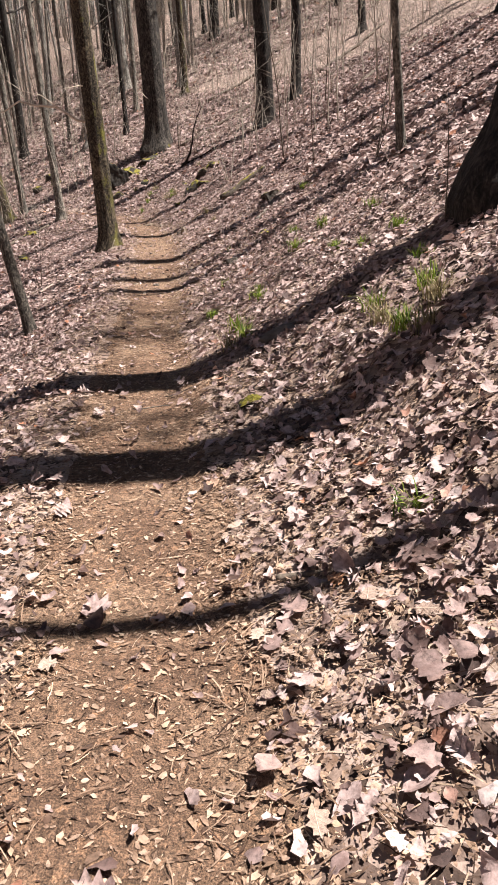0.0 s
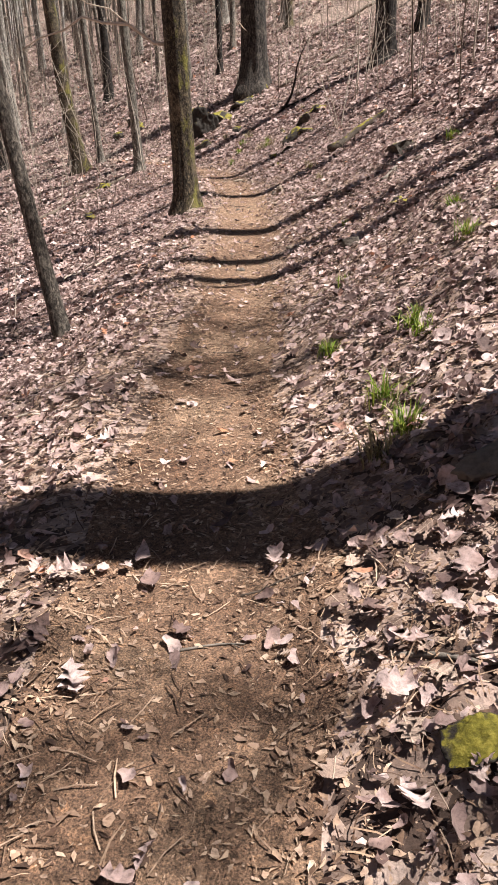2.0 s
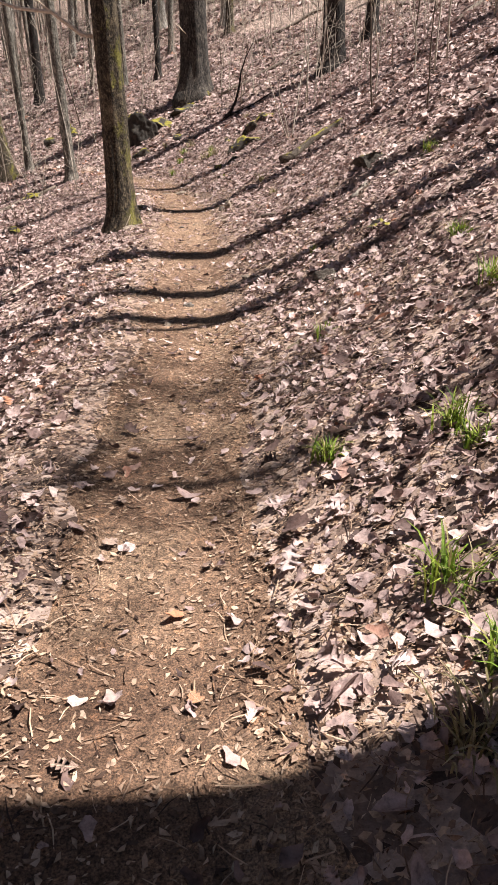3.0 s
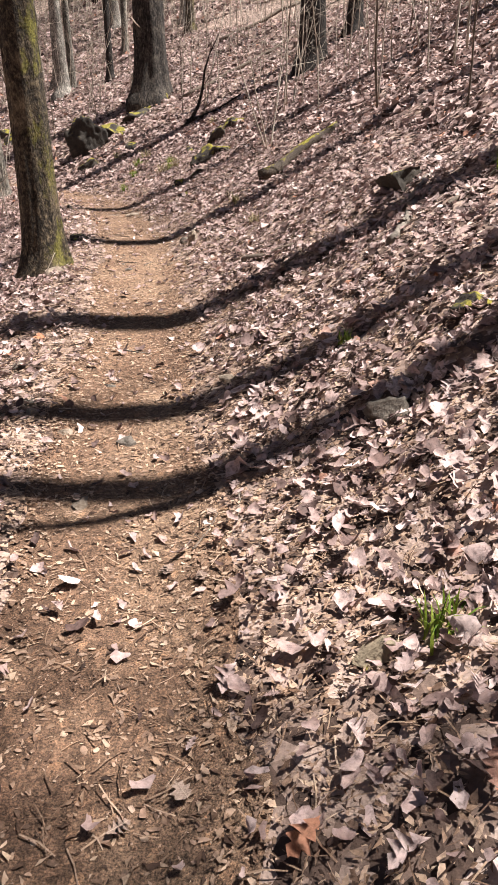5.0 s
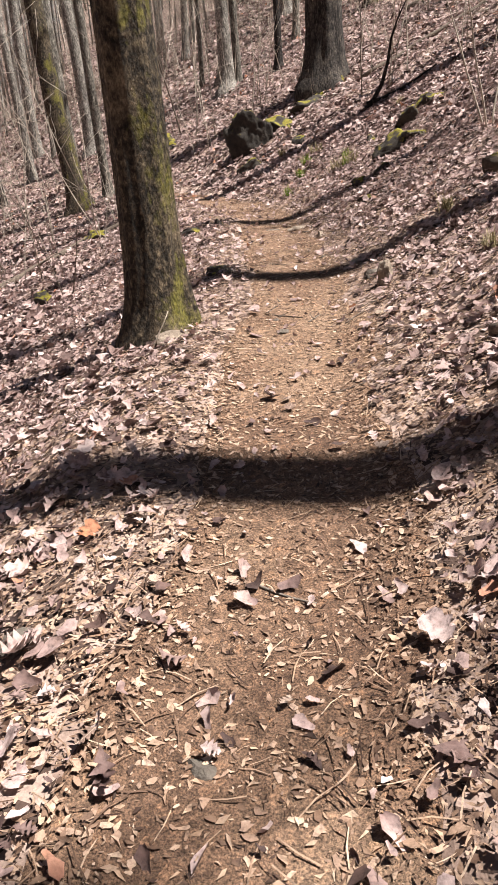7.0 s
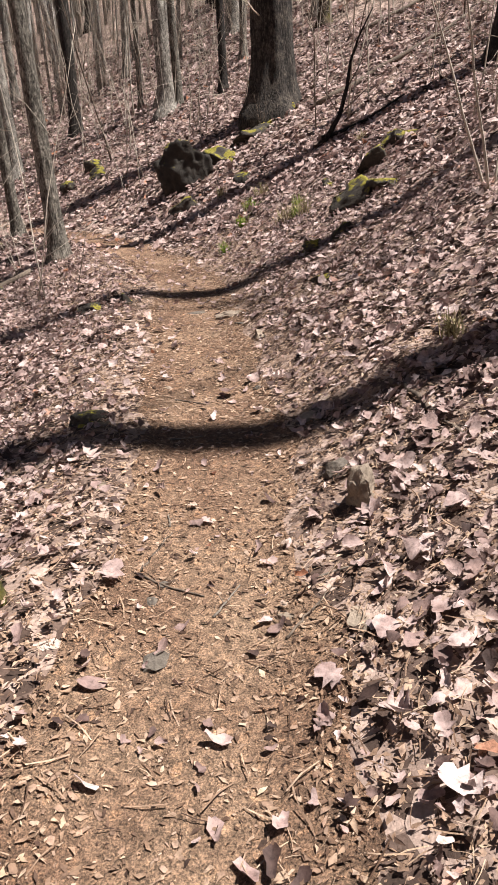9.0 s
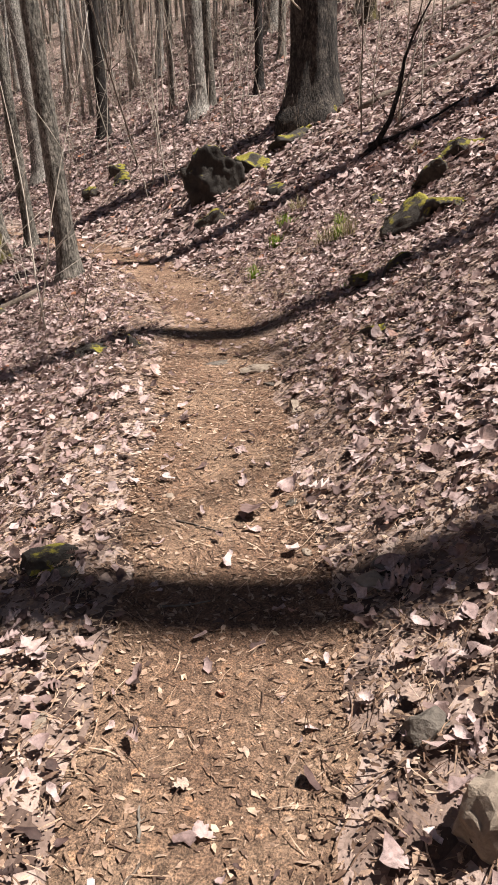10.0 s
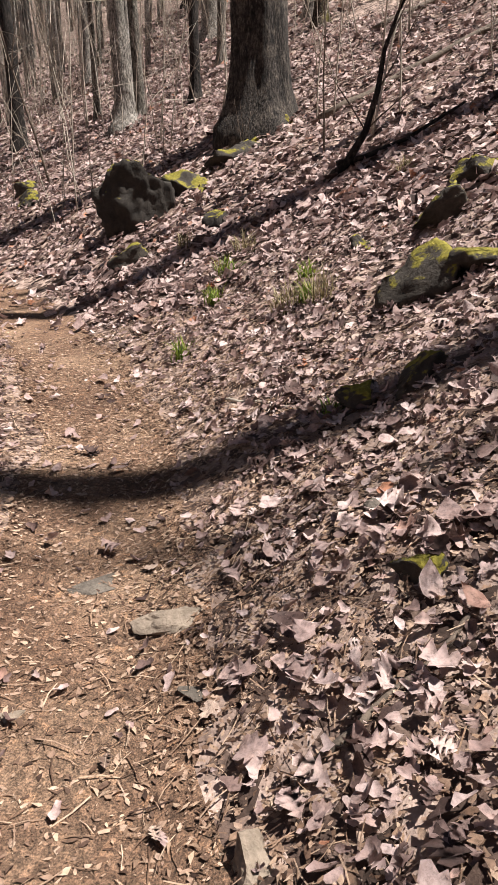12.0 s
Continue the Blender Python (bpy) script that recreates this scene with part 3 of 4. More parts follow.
for i, (x, y, h, r, st) in enumerate(((1.27, 14.22, 2.6, .012, 1), (0.96, 17.09, 3.2, .012, 1), (2.16, 17.49, 4, .018, 1), (1.77, 10.51, 2.0, .009, 3), (1.62, 17.26, 3, .012, 1), (0.08, 20.74, 2.2, .01, 2), (1.48, 5.47, 1.1, .006, 1), (-.42, 18.05, 2.4, .012, 3), (-.09, 20.21, 3.2, .014, 1), (.85, 16.46, 3.4, .017, 1), (1.89, 17.05, 3.6, .018, 1), (1.1, 21.15, 3, .014, 1), (2.34, 22.01, 4, .02, 1), (.32, 18.48, 2, .01, 1), (1.45, 20.93, 3, .012, 1), (-4.51, 19.72, 1.1, .007, 2), (-6.65, 28.86, 3.5, .016, 1), (-8.04, 33.85, 5, .025, 1), (-2.12, 24.36, 2.6, .012, 1), (-1.64, 24.39, 3.2, .014, 2))):
    sapling(x, y, h, r, TWIG if i % 3 else TWIG_DARK, PALE if i % 3 else BROWN, 300 + i, stems=st)
for i, (x, y, h, r, st) in enumerate(((-4.78, 27.94, 2, .01, 2), (-6.31, 22.09, 1.2, .007, 3), (-11.18, 38.85, 5, .025, 1), (-12, 39.2, 5, .02, 1), (-1.32, 24.7, 2.6, .012, 1), (-6.79, 20.41, 1.5, .009, 2), (-5.12, 17.47, 1.5, .008, 2), (-5.99, 20.54, 1.2, .007, 2), (-5, 28.75, 3.4, .015, 1), (-7.1, 28.9, 5, .025, 1), (-2.28, 26.12, 2.8, .012, 1), (-2.06, 26, 3, .013, 1), (-3.3, 26.5, 0.8, .006, 3), (2.9, 15.2, 4, .02, 1), (3.4, 19.5, 4.5, .022, 1), (0.4, 27.5, 4, .02, 1), (-0.9, 29.3, 4, .018, 1), (-4.2, 10.6, 1.3, .007, 2), (-3.9, 13.0, 1.4, .008, 2))):
    sapling(x, y, h, r, TWIG if i % 3 else TWIG_DARK, PALE if i % 3 else BROWN, 340 + i, stems=st, lean=(-0.2, 0) if i == 9 else (0, 0))


def brush():
    """Fine leafless undergrowth further off, too tangled to count."""
    rng = random.Random(91)
    out = []
    for _ in range(1900):
        y = rng.uniform(19, 62)
        x = rng.uniform(-0.6 * y, 0.5 * y)
        u = float(along(np.array([x]), np.array([y]))[0][0])
        if abs(u) < 1.3 or (-4.5 < x < -0.5 and y < 26.5):
            continue
        h = rng.uniform(0.8, 4.2)
        pts = crooked((x, y, gz(x, y) - 0.1), (rng.uniform(-0.25, 0.2), rng.uniform(-0.2, 0.2), 1), h, 5, rng, 0.17)
        r = 0.003 + 0.0022 * h
        out.append(tube(pts, taper(5, r, r * 0.3), 4))
        for _ in range(6):
            i = rng.randint(1, 4)
            an = rng.uniform(0, 6.28)
            out.append(tube(crooked(pts[i], (math.cos(an), math.sin(an), rng.uniform(0.2, 1.2)), h * rng.uniform(0.15, 0.42), 3, rng, 0.24), taper(3, r * 0.5, r * 0.2), 3))
    V, F = join(out)
    tagged(new("undergrowth", mesh_of("undergrowth", V, F, TWIG)), "tangle of pale leafless twigs between the trunks", "undergrowth", kind="stuff")


brush()


# ---- stones ----
def rock_mesh(name, size, material, seed, cuts=9, detail=3):
    """A weathered block: a ball cut by planes, then roughened."""
    rng = random.Random(seed)
    bm = bmesh.new()
    bmesh.ops.create_icosphere(bm, subdivisions=detail, radius=1.0)
    planes = []
    for _ in range(cuts):
        n = Vector((rng.gauss(0, 1), rng.gauss(0, 1), rng.gauss(0, 0.8))).normalized()
        planes.append((n, rng.uniform(0.38, 0.75)))
    off = Vector((rng.uniform(0, 50), rng.uniform(0, 50), 0))
    for v in bm.verts:
        p = v.co.copy()
        for n, dd in planes:
            e = p.dot(n) - dd
            if e > 0:
                p -= n * e
        p *= 1 + 0.24 * noise.noise(p * 1.9 + off) + 0.12 * noise.noise(p * 6 + off) + 0.04 * noise.noise(p * 14 + off)
        v.co = Vector((p.x * size[0], p.y * size[1], p.z * size[2]))
    me = bpy.data.meshes.new(name)
    bm.to_mesh(me)
    bm.free()
    me.materials.append(material)
    me.polygons.foreach_set("use_smooth", [detail > 3] * len(me.polygons))
    return me


def rock(name, x, y, size, material, label, seed, sink=0.35, turn=0.0, tilt=(0, 0), group="", detail=3):
    ob = new(name, rock_mesh(name, size, material, seed, detail=detail))
    ob.location = (x, y, gz(x, y) + size[2] * (0.75 - 2 * sink) * 0.9)
    ob.rotation_euler = (tilt[0], tilt[1], turn)
    return tagged(ob, label, "rock", group)


rock("boulder", -4.48, 25.1, (0.48, 0.5, 0.58), STONE_DARK, "dark boulder patched with moss below the large tree", 1, 0.2, 0.3, detail=5)
rock("boulder", -3.95, 25.6, (0.4, 0.36, 0.26), STONE_MOSS, "mossy ledge stone beside the dark boulder", 2, 0.5, 0.8, detail=4)
rock("boulder", -3.35, 26.4, (0.6, 0.35, 0.26), STONE_MOSS, "mossy ledge stone at the foot of the large tree", 4, 0.52, 0.5, detail=4)
rock("moss_cushion", -2.78, 26.98, (0.3, 0.24, 0.22), STONE_CUSHION, "yellow-green moss cushion on the large tree's foot", 53, 0.35, 0.2, detail=4)
rock("moss_cushion", -3.1, 26.8, (0.34, 0.2, 0.16), STONE_CUSHION, "low yellow-green moss cushion before the large tree", 54, 0.35, 0.4, detail=4)
rock("mossy_rock", -4.22, 23.85, (0.26, 0.3, 0.16), STONE_MOSS, "yellow-green moss-covered rock beside the path", 3, 0.2, 0.4, (0.1, -0.5), detail=4)
rock("mossy_rock", -3.22, 23.8, (0.26, 0.24, 0.2), STONE_DARK, "dark rock with a little moss in the bank", 5, 0.3, detail=4)
for x, y, sx, sy, sz, s, tn in ((-1.22, 21.15, .28, .22, .2, 6, .2), (-1.42, 20.35, .34, .26, .2, 7, .4), (-1.15, 20.25, .2, .22, .13, 8, .1), (-1.58, 19.2, .17, .14, .1, 9, .3), (-1.82, 19.28, .14, .12, .07, 10, 0), (-1.78, 21.4, .13, .12, .09, 12, 0), (-.93, 21.65, .25, .2, .14, 14, .3), (-1.68, 17.95, .09, .08, .05, 16, 0), (.38, 12.75, .2, .22, .15, 18, .2), (.22, 10.2, .1, .1, .07, 19, 0)):
    rock("mossy_rock", x, y, (sx, sy, sz), STONE_MOSS, "dark rock capped with yellow-green moss in the bank", s, 0.25, tn, (0.05, -0.25), "mossy rocks in the bank", 4)
rock("mossy_rock", -0.07, 4.02, (0.1, 0.09, 0.07), STONE_MOSS, "small moss-topped rock among dead leaves", 21, 0.3, 0.4, detail=4)
rock("rock", 0.2, 5.05, (0.2, 0.14, 0.1), STONE_GREY, "flat grey rock half buried in the bank", 22, 0.3, 0.3, (0, -0.3), detail=4)
rock("rock", -0.24, 9.68, (0.12, 0.09, 0.075), STONE_GREY, "grey rock half buried beside the path", 23, 0.3, 0.1, (0, -0.2), detail=4)
rock("rock", -0.5, 8.52, (0.075, 0.055, 0.05), STONE_TAN_MOSS, "tan rock with a mossy corner beside a grass tuft", 25, 0.2, 0.2, (0.1, -0.1), detail=3)
rock("rock", -1.34, 14.7, (0.1, 0.085, 0.115), STONE, "tan block of stone standing on the path's edge", 24, 0.16, 1.7, (0.25, -0.1), detail=3)
rock("rock", -1.44, 14.98, (0.07, 0.06, 0.07), STONE_GREY, "dark stone at the path's edge", 26, 0.2)
rock("rock", -3.85, 18.6, (0.16, 0.12, 0.08), STONE_DARK, "dark stone on the path's downhill edge", 27, 0.25, 0.4, detail=4)
rock("rock", -3.5, 18.5, (0.12, 0.1, 0.08), STONE_DARK, "dark stone on the path's downhill edge", 28, 0.25, 1.4, detail=4)
rock("rock", -2.42, 18.02, (0.16, 0.07, 0.035), STONE, "flat tan stone lying on the path", 29, 0.2, 0.35)
rock("rock", -2.78, 18.25, (0.14, 0.07, 0.03), STONE_GREY, "flat grey stone lying on the path", 30, 0.25, 0.5)
rock("rock", -2.08, 17.24, (0.08, 0.07, 0.05), STONE, "tan stone at the path's edge", 32, 0.25, 0.5)
rock("rock", -2.75, 15.62, (0.14, 0.1, 0.055), STONE_DARK, "grey stone half buried on the downhill edge", 33, 0.3, 0.3)
rock("rock", -6.4, 21.2, (0.3, 0.2, 0.14), STONE_MOSS, "mossy rock on the slope below the path", 34, 0.25, detail=4)
rock("rock", -5.6, 17.8, (0.3, 0.2, 0.14), STONE_MOSS, "mossy rock on the slope below the path", 35, 0.25, detail=4)
for x, y, s in ((-7.7, 29.2, 36), (-7.97, 28.24, 37), (-7.2, 28.2, 38)):
    rock("mossy_rock", x, y, (0.3, 0.25, 0.2), STONE_MOSS, "mossy rock in the bank beyond the bend", s, 0.25, detail=4)
SMALL = ((-1.96, 10.6, .055), (-1.69, 10.27, .05), (-1.37, 10.18, .07), (-1.9, 10.46, .05), (-1.59, 10.92, .05), (-.9, 10.74, .06), (-2.17, 11.2, .07), (-1.48, 9.6, .06), (-.71, 11.26, .05), (-2.58, 13.85, .12), (-1.57, 15.7, .07), (-2.43, 14.92, .04), (-2.02, 14.2, .045), (-1.56, 14.15, .045), (-1.98, 14.3, .035), (-1.34, 14.08, .06), (-1.91, 13.93, .06), (-1.59, 15.62, .09), (-2.65, 15.57, .06), (-2.49, 16.24, .045), (-1.95, 16.23, .045), (-1.83, 15.85, .035), (-2.3, 17.72, .05), (-2.78, 17.62, .05), (-1.8, 18.38, .06))
for i, (x, y, r) in enumerate(SMALL):
    rock("stone", x, y, (r * 1.15, r * 0.85, r * 0.5), STONE if i % 2 else STONE_GREY, "small tan stone trodden into the path" if i % 2 else "small grey stone trodden into the path", 400 + i, 0.28, 0.7 * i, group="stones on the path", detail=2)


# ---- dead wood ----
def stick(name, a, b, r, material, label, seed, twigs=2, sides=8, lift=0.0, bend=0.06):
    """A fallen branch that lies along the ground from a to b."""
    rng = random.Random(seed)
    pts, n = [], 10
    w = bend * math.hypot(b[0] - a[0], b[1] - a[1])
    for i in range(n + 1):
        f = i / n
        x, y = a[0] + (b[0] - a[0]) * f + rng.uniform(-w, w) * 0.4, a[1] + (b[1] - a[1]) * f + w * math.sin(3 * f + seed)
        pts.append(Vector((x, y, gz(x, y) + r * 0.75 + lift)))
    base = new(name)
    base.location = pts[0]
    o = pts[0].copy()
    pts = [p - o for p in pts]
    part("stem", mesh_of("stem", *tube(pts, taper(n, r, r * 0.55), sides, rng, 0.1), material), base)
    for _ in range(twigs):
        i = rng.randint(3, n - 2)
        d = pts[i + 1] - pts[i]
        t = crooked(pts[i], d.normalized() + Vector((rng.uniform(-0.8, 0.8), rng.uniform(-0.8, 0.8), rng.uniform(0.0, 0.3))), d.length * 2.2, 4, rng, 0.12)
        part("twig", mesh_of("twig", *tube(t, taper(4, r * 0.5, r * 0.2), 4), material), base)
    return tagged(base, label, "branch")


stick("log", (-0.55, 16.2), (0.4, 17.0), 0.085, MOSSLOG, "rotting log with yellow-green moss on the bank", 1, 0, 14)
stick("fallen_branch", (-0.82, 13.05), (-0.42, 12.8), 0.033, DEADWOOD, "short dark rotten branch on the bank", 2, 0, 10)
stick("fallen_branch", (-0.3, 4.35), (0.35, 4.2), 0.009, GREYWOOD, "thin grey branch lying on dead leaves", 3, 2)
stick("fallen_branch", (-1.95, 17.45), (-1.55, 17.75), 0.012, DEADWOOD, "thin brown branch lying on dead leaves", 4, 1)
stick("fallen_branch", (0.1, 11.75), (0.55, 12.5), 0.03, GREYWOOD, "knotted grey branch beside a mossy rock", 5, 4, 10, bend=0.16)
stick("fallen_branch", (0.45, 11.75), (0.9, 12.0), 0.02, DEADWOOD, "dark branch lying on the bank", 6, 1)
stick("fallen_branch", (-1.2, 15.6), (-0.95, 14.95), 0.016, TWIG_DARK, "crooked dark branch lying on the bank", 7, 2)
stick("fallen_branch", (-3.3, 13.3), (-2.4, 13.9), 0.012, BLEACHED, "bleached stick below the mossy tree", 8, 1)
stick("fallen_branch", (-4.4, 11.9), (-3.0, 13.0), 0.025, BLEACHED, "bleached branch on the downhill slope", 9, 2)
stick("fallen_branch", (-2.4, 6.6), (-1.75, 6.3), 0.012, TWIG, "thin grey stick on the downhill edge", 10, 1)
stick("fallen_branch", (0.03, 2.14), (0.2, 2.08), 0.015, DEADWOOD, "dark rotten stick among dead leaves", 12, 0)
stick("fallen_branch", (-2.6, 19.9), (-1.9, 19.2), 0.012, TWIG, "thin grey stick on the bank", 13, 1)
for i, (ax, ay, bx, by) in enumerate(((3.0, 21.0, 5.5, 23.5), (-2.2, 26.0, 0.6, 27.5), (2.6, 26.5, 5.2, 29.0), (-1.5, 30.5, 1.6, 31.6), (-8.0, 19.8, -6.0, 21.6))):
    stick("log", (ax, ay), (bx, by), 0.065, DEADWOOD, "long fallen trunk lying across the slope", 20 + i, 1, 10)
for i, (x, y, an, ln) in enumerate(((-1.95, 14.28, -.4, .25), (-1.76, 14.22, 1.2, .16), (-2.07, 14.48, 1.4, .24), (-2.08, 14.7, 1.9, .1), (-1.49, 14.14, 1.1, .26), (-1.41, 14.32, .3, .18), (-.96, 9.33, 1.2, .22), (-.84, 9.44, 1.5, .18), (-.55, 4.7, .3, .2), (-.7, 4.4, .2, .2), (-2.3, 16.0, -.2, .2), (-2.2, 15.5, .5, .18), (-1.1, 7.4, .3, .2), (-1.5, 11.5, -.4, .2), (-1.45, 13.0, .2, .16))):
    stick("twig", (x - ln / 2 * math.cos(an), y - ln / 2 * math.sin(an)), (x + ln / 2 * math.cos(an), y + ln / 2 * math.sin(an)), 0.005, GREYWOOD if i % 2 else TWIG_DARK, "small dead twig lying on the path", 60 + i, 1, 5, lift=0.012)


def snag():
    """A dead stem that leans out of the bank, with a fallen arm."""
    rng = random.Random(5)
    base = new("snag")
    x, y = -2.12, 23.25
    base.location = (x, y, gz(x, y))
    pts = [Vector(p) for p in ((-0.08, 0, -0.15), (0.05, 0, 0.08), (0.24, 0.02, 0.26), (0.4, 0.05, 0.52), (0.5, 0.1, 0.86), (0.55, 0.15, 1.2), (0.66, 0.2, 1.5), (0.85, 0.25, 1.85))]
    part("stem", mesh_of("stem", *tube(pts, [.06, .048, .04, .033, .027, .02, .014, .008], 9, rng, 0.1), BARK_DARK), base)
    arm = [Vector(p) for p in ((0.14, 0, 0.24), (0.4, 0.05, 0.3), (0.8, 0.15, 0.46), (1.3, 0.2, 0.75))]
    part("arm", mesh_of("arm", *tube(arm, [.03, .025, .02, .012], 7, rng, 0.1), BARK_DARK), base)
    for i in range(5):
        t = crooked(pts[3 + i % 4], (rng.uniform(-0.6, 0.9), rng.uniform(-0.5, 0.5), 1), 0.8, 5, rng, 0.15)
        part("twig", mesh_of("twig", *tube(t, taper(5, .008, .003), 4), TWIG_DARK), base)
    tagged(base, "leaning dark dead stem with bare twigs on the bank", "dead tree")


snag()


# ---- grass ----
def tuft(x, y, size, blades, seed, material=GRASS, label="small tuft of fresh green grass among dead leaves"):
    rng = random.Random(seed)
    V, F = [], []
    for _ in range(blades):
        an, ln = rng.uniform(0, 6.28), size * rng.uniform(0.5, 1.1)
        w, out = rng.uniform(0.0025, 0.005), rng.uniform(0.15, 0.9)
        d, s = Vector((math.cos(an), math.sin(an), 0)), Vector((-math.sin(an), math.cos(an), 0))
        p0 = Vector((rng.gauss(0, size * 0.16), rng.gauss(0, size * 0.16), -0.02))
        n = len(V)
        for f, k in ((0, 1), (0.4, 0.9), (0.75, 0.6)):
            p = p0 + d * (ln * out * f * f) + Vector((0, 0, ln * f * (1 - 0.45 * out * f)))
            V += [p - s * w * k, p + s * w * k]
        V.append(p0 + d * (ln * out) + Vector((0, 0, ln * (1 - 0.55 * out))))
        F += [(n, n + 1, n + 3, n + 2), (n + 2, n + 3, n + 5, n + 4), (n + 4, n + 5, n + 6)]
    ob = new("grass_tuft", mesh_of("grass_tuft", V, F, material))
    ob.location = (x, y, gz(x, y))
    return tagged(ob, label, "grass", "grass tufts on the bank")


TUFTS = ((.06, 6.7, .2), (-.14, 5.85, .23), (-.4, 6.82, .16), (.84, 8.3, .2), (.81, 6.85, .17), (.93, 12.0, .2), (1.3, 7.68, .2), (1.25, 6.11, .2), (.5, 7.9, .2), (1.0, 6.34, .16), (.77, 4.42, .22), (1.07, 4.25, .22), (.83, 3.85, .2), (.54, 2.27, .15), (1.17, 4.94, .16), (-.32, 8.56, .15), (.08, 6.48, .14), (-.07, 5.53, .17), (.55, 8.93, .18), (-.29, 10.53, .14), (-2.94, 21.85, .2), (-2.9, 22.25, .25), (-2.16, 21.28, .22), (-2.14, 20.95, .2), (-2.99, 20.81, .22), (-1.95, 19.28, .12))
for i, (x, y, s) in enumerate(TUFTS):
    tuft(x, y, s, 75 if s > 0.15 else 45, 500 + i)
for i, (x, y, s) in enumerate(((-.2, 5.35, .2), (.75, 4.1, .25), (.9, 3.7, .25), (1.05, 4.0, .25), (-2.3, 21.0, .3), (-2.05, 20.8, .3), (-3.5, 23.3, .3), (-2.8, 22.6, .3), (-.68, 14.48, .2), (-1.39, 22.67, .25), (-.9, 15.9, .2))):
    tuft(x, y, s, 60, 560 + i, DRYGRASS, "drooping tuft of dry straw-coloured grass on the bank")


# ---- fallen leaves ----
OAK = ([0.02, 0.1, 0.3, 0.13, 0.42, 0.16, 0.38, 0.12, 0.2, 0.02], [0.0, 0.12, 0.27, 0.3, 0.52, 0.52, 0.75, 0.74, 0.9, 1.0])
BROAD = ([0.03, 0.3, 0.42, 0.3, 0.5, 0.2, 0.3, 0.08, 0.02], [0.0, 0.04, 0.2, 0.34, 0.5, 0.6, 0.82, 0.86, 1.0])
BEECH = ([0.02, 0.2, 0.31, 0.33, 0.25, 0.12, 0.02], [0.0, 0.12, 0.3, 0.5, 0.7, 0.87, 1.0])
SCRAP = ([0.1, 0.36, 0.2, 0.14], [0.0, 0.3, 0.62, 1.0])
PLAIN_OUTLINE = ([0.3, 0.24], [0.08, 0.95])


def leaf_shape(outline, rng, curl=1.0):
    """One leaf, one unit long: half widths along the midrib, folded at the midrib and curled; returns vertices and triangles."""
    wid, at = outline
    k = len(wid)
    V, T = [], []
    bow, fold, tw = curl * rng.uniform(-0.5, 1.1), curl * rng.uniform(-0.35, 0.6), curl * rng.uniform(-0.5, 0.5)
    roll_l, roll_r, bend = curl * rng.uniform(-0.6, 1.6), curl * rng.uniform(-0.6, 1.6), rng.uniform(-0.18, 0.18)
    size_l, size_r = rng.uniform(0.75, 1.15), rng.uniform(0.75, 1.15)
    for w, f in zip(wid, at):
        zc = bow * (f - 0.5) ** 2
        yc = bend * (f - 0.5) ** 2 * 2
        for s, q, rl in ((-1, size_l, roll_l), (0, 0, 0), (1, size_r, roll_r)):
            ww = w * q * rng.uniform(0.82, 1.15)
            fwd = f * 1.0 if s == 0 else f - 0.06 + 0.1 * w * rng.uniform(0, 1.6)
            V.append((fwd - 0.5, yc + s * ww * (1 - 0.3 * min(1, abs(rl) * ww)), zc + ww * fold + rl * ww * ww + s * ww * tw * (f - 0.5) * 2 + curl * rng.uniform(-0.025, 0.025)))
    for i in range(k - 1):
        o = 3 * i
        T += [(o, o + 3, o + 4), (o, o + 4, o + 1), (o + 1, o + 4, o + 5), (o + 1, o + 5, o + 2)]
    if k > 5:
        n = len(V)
        V += [(-0.5, -0.012, V[1][2]), (-0.5, 0.012, V[1][2]), (-0.74, 0.03, V[1][2] + 0.05 * curl)]
        T.append((n, n + 1, n + 2))
    low = min(v[2] for v in V)
    return np.array([(x, y, z - 0.5 * low) for x, y, z in V]), np.array(T)


def scatter(name, x, y, size, shapes, material, label, lift, tilt, seed, category="leaves"):
    """Lays one leaf of a random shape at every point given, on the slope, as one mesh."""
    r = np.random.RandomState(seed)
    e = 0.1
    z = ground(x, y)
    nx_, ny_ = (ground(x - e, y) - ground(x + e, y)) / (2 * e), (ground(x, y - e) - ground(x, y + e)) / (2 * e)
    N = np.stack([nx_ + r.normal(0, tilt, len(x)), ny_ + r.normal(0, tilt, len(x)), np.ones(len(x))], 1)
    N /= np.linalg.norm(N, axis=1)[:, None]
    an = r.uniform(0, 6.2832, len(x))
    A = np.stack([np.cos(an), np.sin(an), np.zeros(len(x))], 1)
    A -= N * (A * N).sum(1)[:, None]
    A /= np.linalg.norm(A, axis=1)[:, None]
    B = np.cross(N, A)
    pick = r.randint(0, len(shapes), len(x))
    C = np.stack([x, y, z + 0.013 + lift * r.uniform(0.2, 1.6, len(x))], 1)
    vs, ts, n = [], [], 0
    for q, (sv, st) in enumerate(shapes):
        w = np.where(pick == q)[0]
        if not len(w):
            continue
        S = size[w][:, None, None]
        P = C[w][:, None, :] + S * (sv[None, :, 0:1] * A[w][:, None, :] + sv[None, :, 1:2] * B[w][:, None, :] + sv[None, :, 2:3] * N[w][:, None, :])
        vs.append(P.reshape(-1, 3))
        ts.append((st[None] + (n + np.arange(len(w)) * len(sv))[:, None, None]).reshape(-1, 3))
        n += len(w) * len(sv)
    ob = new(name, arrays_mesh(name, np.concatenate(vs), np.concatenate(ts), material, True))
    return tagged(ob, label, category, kind="stuff")


lr = random.Random(9)
WHOLE = [leaf_shape((OAK, BROAD, OAK, BEECH)[k % 4], lr) for k in range(48)]
